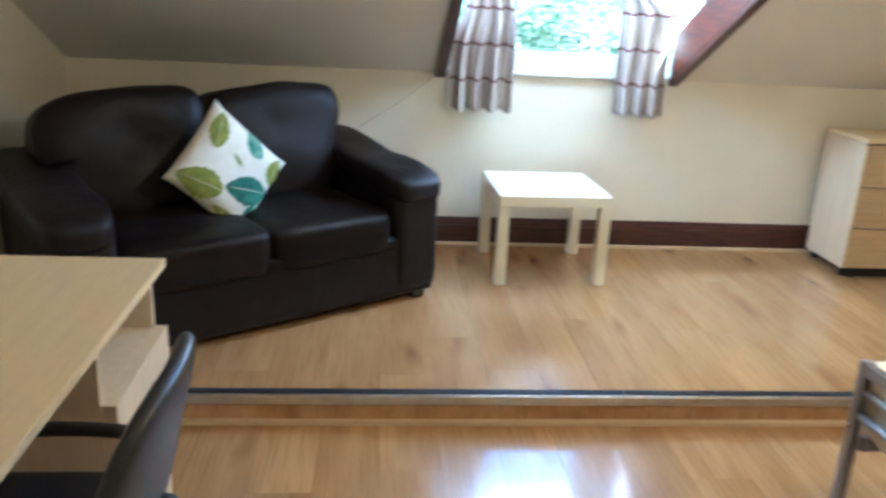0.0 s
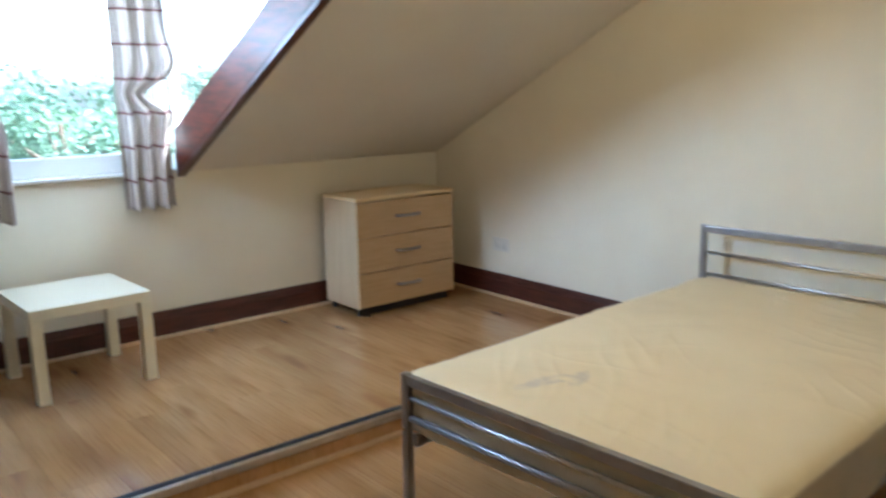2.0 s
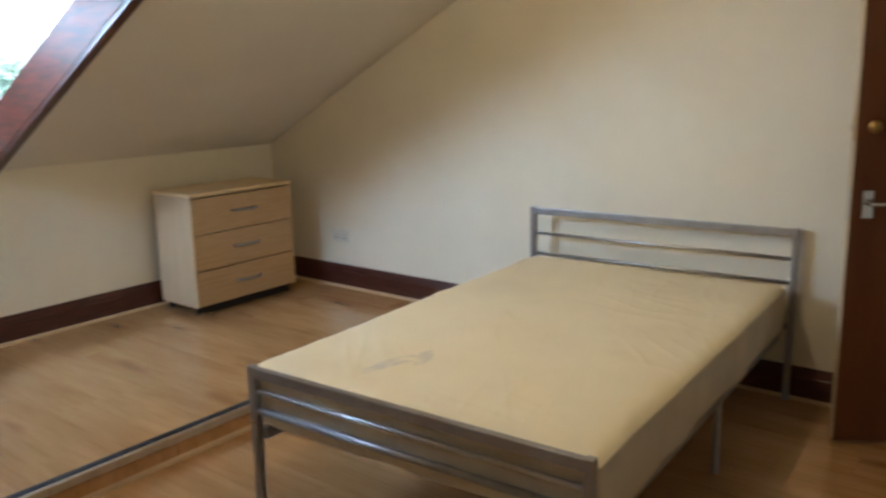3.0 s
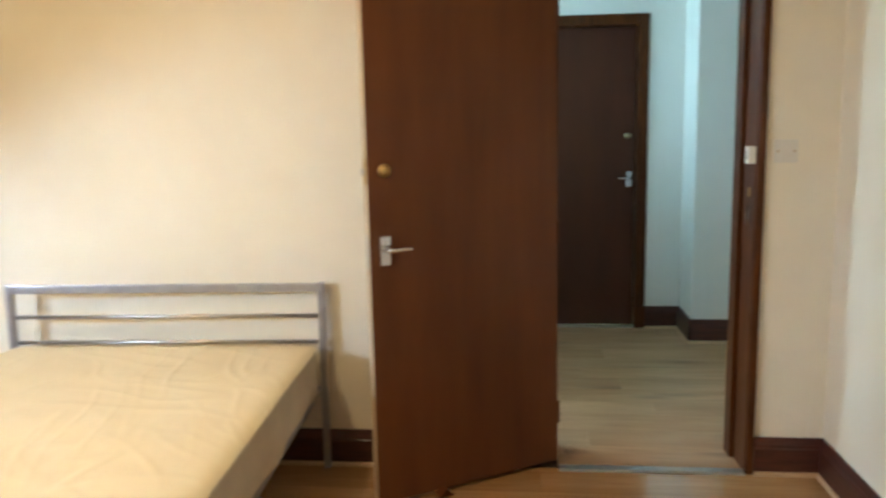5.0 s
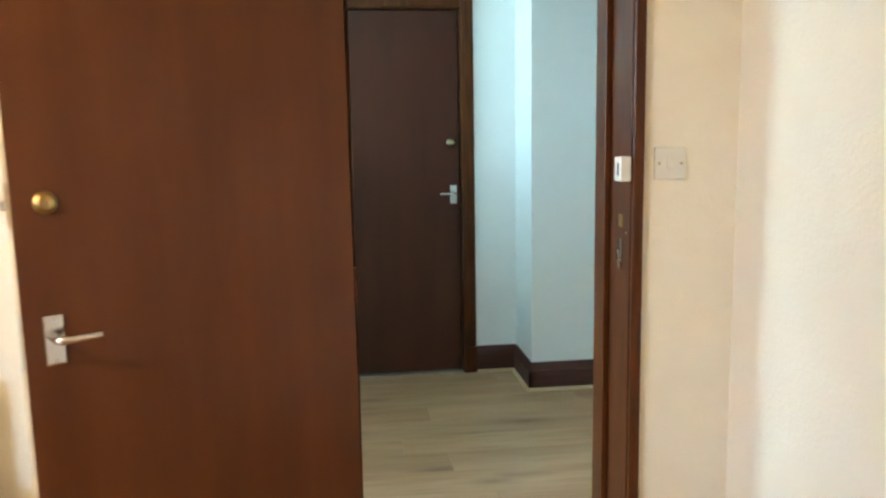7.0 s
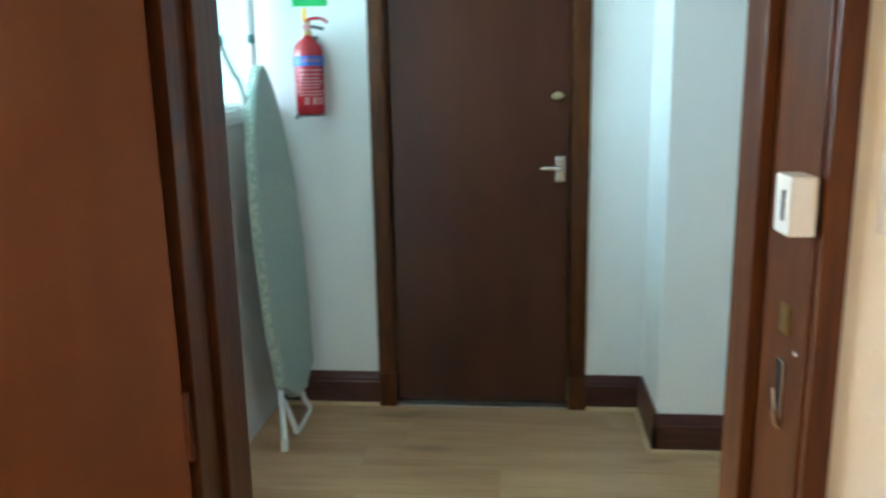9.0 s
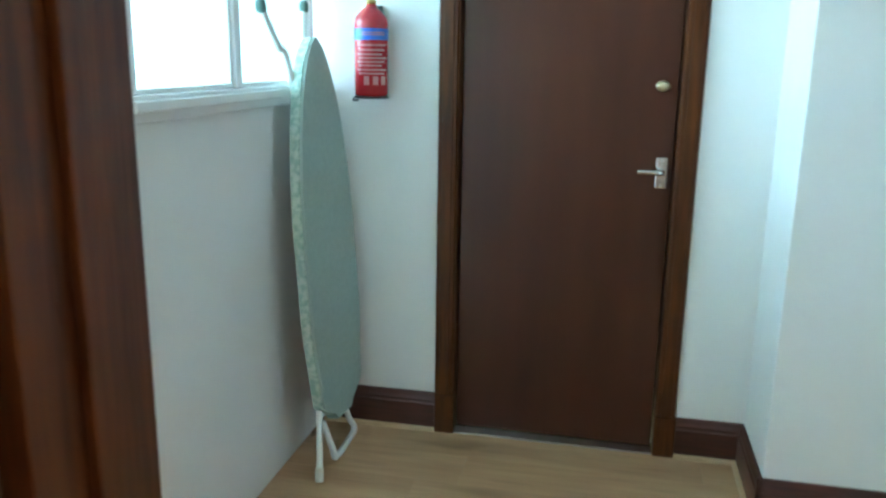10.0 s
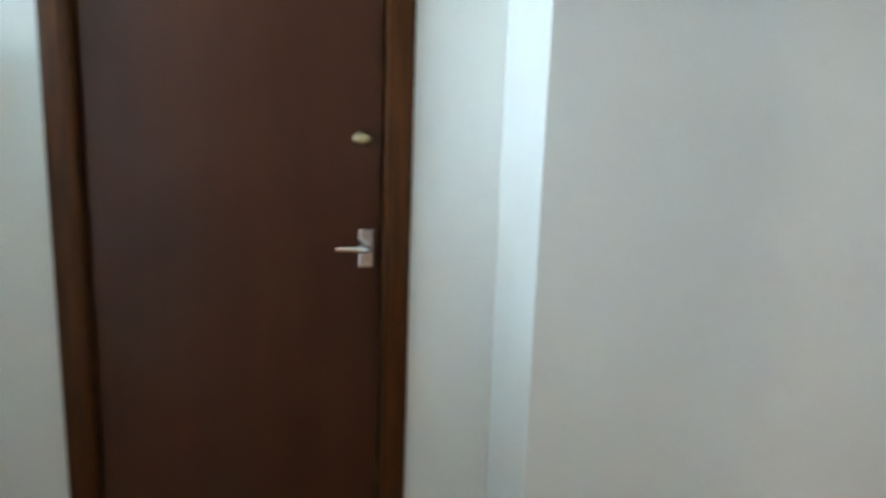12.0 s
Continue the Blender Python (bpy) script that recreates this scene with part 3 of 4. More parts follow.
def knob(parent, m, metal=None):
    """A flat round cylinder lock with a keyhole slot."""
    bm = lathe([(0.024, 0.0), (0.024, 0.003), (0.022, 0.006), (0.017, 0.007), (0.016, 0.013), (0.014, 0.015)], 28)
    k = part("lock_cylinder", turned(bm, m @ pose(0, 0, 0, -90)), metal or BRASS, parent, "round brass lock cylinder", smooth=True)
    part("keyhole", turned(box(-0.001, 0.001, 0.0142, 0.0156, -0.007, 0.006), m), DARKIN, k)


def thumb_turn(parent, m):
    """An oval turn knob on a round rose."""
    part("rose", turned(lathe([(0.019, 0.0), (0.019, 0.003), (0.011, 0.006)], 24), m @ pose(0, 0, 0, -90)), OLDBRASS, parent, "dull brass rose", smooth=True)
    bm = lathe([(0.009, 0.004), (0.009, 0.016), (0.019, 0.022), (0.024, 0.031), (0.020, 0.039), (0.008, 0.043)], 24)
    bm = turned(turned(bm, pose(0, 0, 0, -90)), Matrix.Diagonal((1.0, 1.0, 0.72, 1.0)))
    part("lock_knob", turned(bm, m), OLDBRASS, parent, "oval dull brass lock knob", smooth=True)


# open door leaf; local x from the hinge to the free edge, local y out of the face seen from the room
ldir = Vector((-0.428, 0.657, 0)).normalized()
ang = math.degrees(math.atan2(ldir.y, ldir.x))
LEAFW = 0.784
leaf_1 = thing("door_1", pose(0.045, -4.335, LOW, 0, 0.4, ang), "plain dark mahogany door standing wide open", "door", kind="structure")
part("leaf", box(0.0, LEAFW, -0.038, 0.0, 0.018, 1.985, 0.002), DOORW, leaf_1)


# thin pale strip over the leaf's free edge
part("edge_strip", box(LEAFW - 0.0005, LEAFW + 0.0006, -0.037, -0.001, 0.020, 1.983), PALEW, leaf_1, "thin pale strip along the free door edge")
lever(leaf_1, pose(LEAFW - 0.055, 0.0005, 0.945), -1)
knob(leaf_1, pose(LEAFW - 0.062, 0.0005, 1.217))
part("lock_case", box(LEAFW + 0.0005, LEAFW + 0.003, -0.030, -0.008, 1.17, 1.26, 0.001), BRASS, leaf_1)
part("latch_bolt", box(LEAFW + 0.0005, LEAFW + 0.014, -0.026, -0.012, 1.205, 1.225, 0.002), CHROME, leaf_1)
part("latch_plate", box(LEAFW + 0.0005, LEAFW + 0.003, -0.030, -0.008, 0.88, 1.00, 0.001), CHROME, leaf_1)
for hz in (0.22, 0.95, 1.75):
    part("hinge", tube([(-0.003, 0.002, hz - 0.045), (-0.003, 0.002, hz + 0.045)], 0.005, 10), MAHOG, leaf_1, "painted butt hinge")
part("door_wedge", prism([(0.50, 0.0075), (0.56, 0.0085), (0.53, 0.036)], "y", 0.001, 0.05), DOORW, leaf_1, "small wooden wedge")


# ---- bedroom fittings ----
def socket(name, x, y, z, w, h, label, cat, switch=False):
    ob = thing(name, pose(x, y, z), label, cat)
    part("plate", box(-0.010, -0.0005, -w / 2, w / 2, -h / 2, h / 2, 0.003), WPLAST, ob)
    if switch:
        part("rocker", box(-0.014, -0.0102, -0.010, 0.010, -0.016, 0.016, 0.002), WPLAST, ob)
        for sy in (-0.030, 0.030):
            part("screw", turned(lathe([(0.004, 0), (0.003, 0.001)], 10), pose(-0.010, sy, 0, 0, -90)), BRASS, ob)
    else:
        for sy in (-0.036, 0.036):
            part("rocker", box(-0.013, -0.0102, sy - 0.007, sy + 0.007, 0.014, 0.030, 0.001), WPLAST, ob)
            for dy, dz in ((0, 0.004), (-0.011, -0.016), (0.011, -0.016)):
                part("socket_hole", box(-0.0108, -0.0102, sy + dy - 0.003, sy + dy + 0.003, dz - 0.004, dz + 0.004), DARKIN, ob)
    return ob


socket("light_switch", 0.0, -5.158, 1.149, 0.085, 0.085, "cream plastic light switch beside the door frame", "switch", True)
socket("power_socket", 0.0, -0.64, 0.338, 0.146, 0.086, "white plastic double power socket above the skirting", "socket")


def radiator(x0, x1, y, z0, z1):
    ob = thing("radiator", pose((x0 + x1) / 2, y, z0), "cream enamelled double panel radiator on the wall", "radiator")
    w = (x1 - x0) / 2
    h = z1 - z0
    for py, nm in ((0.105, "front_panel"), (0.035, "rear_panel")):
        n = int(w * 2 / 0.034)
        poly = [(-w, py - 0.006), (-w, py + 0.005)]
        for i in range(n):
            cx = -w + 0.03 + (2 * w - 0.06) * i / (n - 1)
            poly += [(cx - 0.013, py + 0.005), (cx - 0.008, py + 0.012), (cx + 0.008, py + 0.012), (cx + 0.013, py + 0.005)]
        poly += [(w, py + 0.005), (w, py - 0.006)]
        bm = prism(poly, "z", 0.02, h - 0.02)
        part("top_rail", box(-w, w, py - 0.008, py + 0.010, h - 0.019, h, 0.005), RADP, ob)
        part("bottom_rail", box(-w, w, py - 0.008, py + 0.010, 0.0, 0.019, 0.005), RADP, ob)
        part(nm, bm, RADP, ob)
    part("end_cap", box(w - 0.012, w - 0.004, 0.041, 0.099, 0.02, h - 0.01, 0.002), RADP, ob)
    for sx in (-w * 0.6, w * 0.6):
        part("bracket", box(sx - 0.02, sx + 0.02, 0.0, 0.029, 0.1, h - 0.1, 0.002), RADP, ob)
    part("valve", turned(lathe([(0.012, 0.0), (0.012, 0.05), (0.020, 0.055), (0.020, 0.10), (0.012, 0.11)], 16), pose(w - 0.02, 0.07, -0.115)), WPLAST, ob)


radiator(-1.94, -0.882, SOUTH, 0.06, 0.737)

# unseen fitting, added to carry the assumed warm bulb
pend = thing("assumed_pendant_lamp", pose(LAMP_AT[0], LAMP_AT[1], CEIL), "unseen bulb on a white flex, added for the room's warm light", "lamp")
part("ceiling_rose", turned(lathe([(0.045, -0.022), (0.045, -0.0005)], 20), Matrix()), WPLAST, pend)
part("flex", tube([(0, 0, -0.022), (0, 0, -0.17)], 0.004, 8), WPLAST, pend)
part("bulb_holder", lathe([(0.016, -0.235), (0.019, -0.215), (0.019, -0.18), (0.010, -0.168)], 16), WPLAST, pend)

# ---- step nosing and riser ----
riser = tagged(link("trim", box(WEST, -0.001, STEP + 0.004, STEP + 0.018, LOW, -0.012, 0.001), PLANK), "oak laminate riser of the floor step", "riser", kind="structure")
part("scotia", prism([(STEP + 0.004, LOW), (STEP - 0.012, LOW), (STEP - 0.008, LOW + 0.010), (STEP + 0.004, LOW + 0.017)], "x", WEST, -0.001), BEAD, riser)
nosing = thing("trim", None, "aluminium stair nosing with a dark rubber strip", "nosing", kind="structure")
for k, (xa, xb) in enumerate(((WEST + 0.001, -2.46), (-2.457, -0.002))):
    nb = part("nosing_strip", prism([(STEP - 0.004, -0.026), (STEP + 0.0035, -0.026), (STEP + 0.0035, 0.001), (STEP + 0.052, 0.001), (STEP + 0.052, 0.004),
                                     (STEP + 0.002, 0.007), (STEP - 0.004, 0.003)], "x", xa, xb), SATIN, nosing, "satin aluminium nosing")
    part("rubber_insert", prism([(STEP + 0.010, 0.0066), (STEP + 0.046, 0.0046), (STEP + 0.045, 0.0076), (STEP + 0.011, 0.0090)], "x", xa, xb), RUBBER, nb, "dark ribbed rubber insert")


# ---- chest of drawers ----
def chest():
    w, d, h = 0.725, 0.365, 0.708
    ob = thing("chest_of_drawers", pose(-0.613, -0.278, 0.0), "beech effect chest of three drawers in the corner", "chest of drawers")
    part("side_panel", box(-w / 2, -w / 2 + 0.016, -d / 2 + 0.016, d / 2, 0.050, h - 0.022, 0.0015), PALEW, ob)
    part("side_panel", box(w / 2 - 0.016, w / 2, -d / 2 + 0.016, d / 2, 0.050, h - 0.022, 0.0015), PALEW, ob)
    part("back_panel", box(-w / 2 + 0.017, w / 2 - 0.017, d / 2 - 0.006, d / 2 - 0.001, 0.05, h - 0.023), PALEW, ob)
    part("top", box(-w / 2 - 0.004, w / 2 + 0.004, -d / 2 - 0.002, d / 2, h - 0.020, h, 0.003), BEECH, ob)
    part("plinth", box(-w / 2 + 0.017, w / 2 - 0.017, -d / 2 + 0.045, -d / 2 + 0.06, 0.0, 0.075), DARKIN, ob)
    for sx in (-1, 1):
        for sy in (-0.12, 0.17):
            part("foot", turned(lathe([(0.018, 0.0), (0.018, 0.050)], 14), pose(sx * (w / 2 - 0.05), sy, 0)), BLACKP, ob)
    fh = (h - 0.024 - 0.058) / 3
    for i in range(3):
        z0 = 0.058 + i * fh
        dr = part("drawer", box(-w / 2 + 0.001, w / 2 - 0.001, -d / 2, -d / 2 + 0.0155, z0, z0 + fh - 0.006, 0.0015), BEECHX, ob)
        zc = z0 + fh * 0.52
        part("handle", tube(arc([(-0.085, -d / 2 - 0.001, zc), (-0.07, -d / 2 - 0.020, zc), (0, -d / 2 - 0.028, zc), (0.07, -d / 2 - 0.020, zc), (0.085, -d / 2 - 0.001, zc)], 5), 0.0085, 10),
             HANDLE, dr, "satin metal bow handle", smooth=True)


chest()


# ---- side table ----
def side_table():
    w, h = 0.525, 0.425
    ob = thing("side_table", pose(-2.508, -0.362, 0.0, 0, 0, 1.8), "small square white side table below the window", "table")
    part("tabletop", box(-w / 2, w / 2, -w / 2, w / 2, h - 0.048, h, 0.002), WHITEL, ob)
    for sx in (-1, 1):
        for sy in (-1, 1):
            cx, cy = sx * (w / 2 - 0.0255), sy * (w / 2 - 0.0255)
            part("leg", box(cx - 0.025, cx + 0.025, cy - 0.025, cy + 0.025, 0.0, h - 0.049, 0.0015), WHITEL, ob)


side_table()


# ---- bed ----
def bed():
    L = 2.0
    W = 1.25
    m = Matrix.Translation((-1.055, -2.832, LOW)) @ Euler((0, 0, radians(3.0))).to_matrix().to_4x4()
    ob = thing("bed", m, "double bed with a silver grey tubular metal frame", "bed")
    hx, fx = L / 2 - 0.02, -L / 2 + 0.05

    def end(x, h, bars, foot, wide, mid):
        nm = "footboard" if foot else "headboard"
        top = part(nm, box(x - 0.012, x + 0.012, mid - wide / 2, mid + wide / 2, h - 0.038, h - 0.004, 0.004), STEELG, ob, "flat top rail")
        W = wide
        for sy in (-1, 1):
            part("post", box(x - 0.014, x + 0.014, mid + sy * (W / 2 - 0.012) - 0.013, mid + sy * (W / 2 - 0.012) + 0.013, 0.0, h, 0.004), STEELG, ob)
        for z, r in bars:
            part("rail", tube([(x, mid - W / 2 + 0.03, z), (x, mid + W / 2 - 0.03, z)], r, 12), SATIN if r < 0.012 else STEELG, top, smooth=True)
        return top
    end(hx, 0.765, ((0.630, 0.0085), (0.525, 0.0085), (0.33, 0.013)), False, 1.28, 0.0)
    end(fx, 0.53, ((0.447, 0.0085), (0.380, 0.012)), True, 1.20, -0.005)
    for sy in (-1, 1):
        part("side_rail", box(fx + 0.022, hx - 0.022, sy * (W / 2 - 0.05) - 0.012, sy * (W / 2 - 0.05) + 0.012, 0.27, 0.312, 0.004), STEELG, ob)
        part("bolt", turned(lathe([(0.009, 0.0), (0.009, 0.004), (0.004, 0.008)], 12), pose(fx - 0.0142, -0.005 + sy * 0.588, 0.345, 0, -90)), CHROME, ob)
        part("bolt", turned(lathe([(0.009, 0.0), (0.009, 0.004), (0.004, 0.008)], 12), pose(fx, -0.005 + sy * 0.6012, 0.375, -90 * sy)), CHROME, ob)
        part("bolt", turned(lathe([(0.009, 0.0), (0.009, 0.004), (0.004, 0.008)], 12), pose(fx, -0.005 + sy * 0.6012, 0.335, -90 * sy)), CHROME, ob)
    part("centre_leg", tube([(0.0, 0, 0.0), (0.0, 0, 0.31)], 0.016, 12), STEELG, ob)
    for sy in (-1, 1):
        part("middle_leg", tube([(0.15, sy * (W / 2 - 0.05), 0.0), (0.15, sy * (W / 2 - 0.05), 0.271)], 0.014, 12), STEELG, ob)
    for i in range(14):
        x = fx + 0.10 + i * (hx - fx - 0.2) / 13
        part("slat", box(x - 0.03, x + 0.03, -W / 2 + 0.065, W / 2 - 0.065, 0.311, 0.321, 0.002), PALEW, ob)
    # mattress
    mw, ml, z0, z1 = W - 0.025, hx - fx - 0.05, 0.322, 0.532
    mt = thing("mattress", m @ pose(0.0, 0, 0), "bare cream mattress, creased and stained near the foot", "mattress")

    def cover_z(x, y):
        e = max(abs(x / ml * 2) ** 40, abs(y / mw * 2) ** 26)
        z = z1 - 0.024 * e
        p = Vector((x, y, 0))
        z += 0.006 * noise.noise(p * 2.2) + 0.0035 * noise.noise(p * 7)
        for a, k, off in ((38, 7.0, 3.0), (-30, 9.0, 8.0), (75, 6.0, 14.0), (12, 11.0, 21.0)):
            ca, sa = math.cos(radians(a)), math.sin(radians(a))
            u, v = x * ca + y * sa, -x * sa + y * ca
            ridge = abs(noise.noise(Vector((u * 1.1, v * k + 0.5 * noise.noise(p * 3), off))))
            mask = max(0.0, noise.noise(Vector((x * 2.3, y * 2.3, off + 40.0))) + 0.12)
            z += 0.0034 * max(0.0, 0.09 - ridge) / 0.09 * min(1.0, mask * 2.2)
        return z

    bm = bmesh.new()
    nx, ny = 210, 140
    rows = []
    for i in range(nx + 1):
        r = []
        for j in range(ny + 1):
            x, y = (i / nx - 0.5) * ml, (j / ny - 0.5) * mw
            z = cover_z(x, y)
            r.append(bm.verts.new((x, y, z)))
        rows.append(r)
    for i in range(nx):
        for j in range(ny):
            bm.faces.new((rows[i][j], rows[i + 1][j], rows[i + 1][j + 1], rows[i][j + 1]))
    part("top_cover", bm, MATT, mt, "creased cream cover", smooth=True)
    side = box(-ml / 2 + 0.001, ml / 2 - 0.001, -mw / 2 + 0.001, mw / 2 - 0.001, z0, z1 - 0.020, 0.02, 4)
    bmesh.ops.subdivide_edges(side, edges=[e for e in side.edges if e.calc_length() > 0.3], cuts=24)
    for v in side.verts:
        n = noise.noise(Vector((v.co.x * 7, v.co.y * 7, v.co.z * 4)))
        if v.co.z < z1 - 0.05:
            v.co.x += 0.014 * n
            v.co.y += 0.016 * n
        if v.co.z < z0 + 0.03:
            v.co.z -= 0.012 * max(0.0, noise.noise(Vector((v.co.x * 4, v.co.y * 4, 9.0))))
    part("side_border", side, MATT_SIDE, mt, "slack cream border, coloured darker for shade", smooth=True)
    for cx, cy, rx, ry, a in ((-0.70, 0.20, 0.12, 0.030, -18), (-0.61, 0.15, 0.07, 0.028, 22)):
        bm = bmesh.new()
        rot = Euler((0, 0, radians(a))).to_matrix()

        def spot(f, k):
            t = 2 * math.pi * k / 36
            rr = f * (1 + 0.35 * noise.noise(Vector((math.cos(t) * 2, math.sin(t) * 2, cx))))
            q = rot @ Vector((rx * rr * math.cos(t), ry * rr * math.sin(t), 0))
            return bm.verts.new((cx + q.x, cy + q.y, cover_z(cx + q.x, cy + q.y) + 0.0018))
        rings = [[spot(f, k) for k in range(36)] for f in (0.05, 0.3, 0.55, 0.8, 1.0)]
        for i in range(4):
            for k in range(36):
                bm.faces.new((rings[i][k], rings[i + 1][k], rings[i + 1][(k + 1) % 36], rings[i][(k + 1) % 36]))
        part("stain", bm, STAIN, mt, "faint grey stain")


bed()


# ---- sofa ----
def sofa():
    L, D = 1.56, 0.80
    m = pose(-3.765, -1.190, 0.0, 0, 0, 33.3) @ pose(0.05, -0.018, 0)
    ob = thing("sofa", m, "two seat dark brown leather sofa set across the corner", "sofa")
    part("base", turned(box(-L / 2 + 0.02, L / 2 - 0.02, -0.035, D - 0.02, 0.035, 0.30, 0.025, 3), Matrix()), LEATHER, ob, smooth=False)
    for sx in (-1, 1):
        for sy in (0.02, D - 0.08):
            part("foot", box(sx * (L / 2 - 0.08) - 0.03, sx * (L / 2 - 0.08) + 0.03, sy - 0.03, sy + 0.03, 0.0, 0.036, 0.006), BLACKP, ob)
    aw = 0.235
    for sx in (-1, 1):
        cx = sx * (L / 2 - aw / 2 + 0.005)
        bm = pillow(aw + 0.0, D + 0.03, 0.49, 9.0, 12, 0.004, sx, 5)
        part("arm", turned(bm, pose(cx, D / 2 - 0.030, 0.265)), LEATHER, ob, smooth=True)
        bm = pillow(aw + 0.030, D + 0.04, 0.130, 4.6, 18, 0.006, sx + 4, 6)
        for v in bm.verts:
            f = -v.co.y / (D / 2)
            v.co.z += 0.075 * max(0.0, -f) - 0.030 * max(0.0, f) ** 3
        part("arm_pad", turned(bm, pose(cx + sx * 0.006, D / 2 - 0.045, 0.520)), LEATHER, ob, "padded rolled arm top", smooth=True)
    sw = (L - 2 * aw) / 2
    for sx in (-1, 1):
        bm = pillow(sw + 0.012, 0.60, 0.185, 8.0, 18, 0.008, sx * 3, 6)
        for v in bm.verts:
            if v.co.z > 0:
                v.co.z += 0.010 * math.cos(v.co.x / sw * 2.6) * math.cos(v.co.y / 0.60 * 2.6)
        part("seat_cushion", turned(bm, pose(sx * sw / 2, 0.250, 0.325)), LEATHER, ob, smooth=True)
        bm = pillow(sw + 0.11, 0.27, 0.50, 5.2, 28, 0.016, sx * 7, 6)
        for v in bm.verts:
            if v.co.x * sx > 0 and v.co.z < 0.1:
                v.co.x *= 1 - 0.55 * (0.1 - v.co.z)
            if v.co.z > 0:
                v.co.z += (0.055 * v.co.x / sw if sx < 0 else 0.018 * v.co.x / sw) + 0.008 * math.cos(v.co.x / sw * 3)
        part("back_cushion", turned(bm, pose(sx * (sw / 2 + 0.05) - 0.028, 0.60, 0.608, -12, 0, 0)), LEATHER, ob, smooth=True)
    part("back_frame", turned(pillow(L - 0.16, 0.16, 0.68, 7.0, 12), pose(0, D - 0.075, 0.36)), LEATHER, ob, smooth=True)


sofa()


# ---- patterned cushion ----
def leaf_shape(cover, front, px, pz, length, width, a, material, cut=1.0):
    """A pointed leaf in two halves with a bare midrib and notched edges."""
    rot = Euler((0, radians(a), 0)).to_matrix()
    n = 18
    bm = bmesh.new()
    for sgn in (-1, 1):
        rows = []
        for i in range(n + 1):
            t = i / n
            w = width * math.sin(math.pi * min(t * 0.97 + 0.015, 1.0)) ** 0.75 * (1.0 if sgn < 0 else cut) * (1.0 if i % 3 else 0.86)
            row = []
            for f in (0.025, 0.36, 0.68, 1.0):
                q = rot @ Vector(((t - 0.5) * 2 * length + 0.25 * w * f, 0, sgn * (0.0006 + w * f)))
                row.append(bm.verts.new((px + q.x, front(px + q.x, pz + q.z), pz + q.z)))
            rows.append(row)
        for i in range(n):
            for k in range(3):
                q = (rows[i][k], rows[i + 1][k], rows[i + 1][k + 1], rows[i][k + 1])
                bm.faces.new(q if sgn < 0 else q[::-1])
    part("leaf_print", bm, material, cover)


def throw_cushion():
    S, T = 0.40, 0.13
    m = pose(-3.765, -1.190, 0.0, 0, 0, 30.9) @ pose(0.015, 0.305, 0.575, -24, 44, -4)
    ob = thing("cushion", m, "white cushion printed with green and teal leaves", "cushion")
    cotton = mat("white_printed_cotton", (0.78, 0.75, 0.66), 0.9, (0.72, 0.69, 0.60), 30.0, bump=0.15, bump_scale=160)
    bm = bmesh.new()

    def half(x, z):
        u, v = min(abs(x) / (S / 2), 1), min(abs(z) / (S / 2), 1)
        return T / 2 * ((1 - u ** 2.6) * (1 - v ** 2.6)) ** 0.5
    n = 26
    for sgn in (-1, 1):
        g = []
        for i in range(n + 1):
            row = []
            for j in range(n + 1):
                x, z = (i / n - 0.5) * S, (j / n - 0.5) * S
                pull = 1 - 0.07 * (1 - (2 * abs(x) / S) ** 2) * (2 * abs(z) / S) ** 4
                pull2 = 1 - 0.07 * (1 - (2 * abs(z) / S) ** 2) * (2 * abs(x) / S) ** 4
                row.append(bm.verts.new((x * pull2, sgn * half(x, z), z * pull)))
            g.append(row)
        for i in range(n):
            for j in range(n):
                q = (g[i][j], g[i + 1][j], g[i + 1][j + 1], g[i][j + 1])
                bm.faces.new(q if sgn < 0 else q[::-1])
    bmesh.ops.remove_doubles(bm, verts=bm.verts, dist=0.0005)
    part("cover", bm, cotton, ob, smooth=True)
    olive = mat("olive_leaf_print", (0.17, 0.20, 0.025), 0.9, (0.25, 0.28, 0.05), 40.0, lo=0.4, hi=0.6)
    teal = mat("teal_leaf_print", (0.05, 0.22, 0.16), 0.9, (0.22, 0.40, 0.30), 40.0, lo=0.45, hi=0.62)

    def front(x, z):
        return -half(x, z) - 0.0022
    dark_teal = mat("dark_teal_leaf_print", (0.018, 0.11, 0.075), 0.9, (0.05, 0.19, 0.14), 30.0, lo=0.4, hi=0.6)
    leaf_shape(ob, front, -0.132, 0.088, 0.078, 0.040, 76, olive)
    leaf_shape(ob, front, 0.024, 0.136, 0.056, 0.044, 31, teal, 0.8)
    leaf_shape(ob, front, -0.088, -0.135, 0.094, 0.060, -14, olive)
    leaf_shape(ob, front, 0.085, -0.042, 0.096, 0.066, -30, dark_teal, 0.85)
    leaf_shape(ob, front, 0.158, 0.110, 0.062, 0.042, 90, olive, 0.7)
    leaf_shape(ob, front, 0.090, -0.176, 0.085, 0.018, 2, olive)
    leaf_shape(ob, front, 0.160, -0.110, 0.052, 0.034, 79, dark_teal)
    leaf_shape(ob, front, -0.010, 0.030, 0.030, 0.010, 20, olive)


throw_cushion()


# ---- cable by the sofa ----
tagged(link("cable", tube(arc([(-3.05, -0.004, 0.87), (-3.2, -0.005, 0.75), (-3.42, -0.005, 0.60), (-3.55, -0.005, 0.45)], 6), 0.003, 6), mat("cream_cable", (0.55, 0.50, 0.40), 0.6)),
       "thin aerial cable running down the wall behind the sofa", "cable")


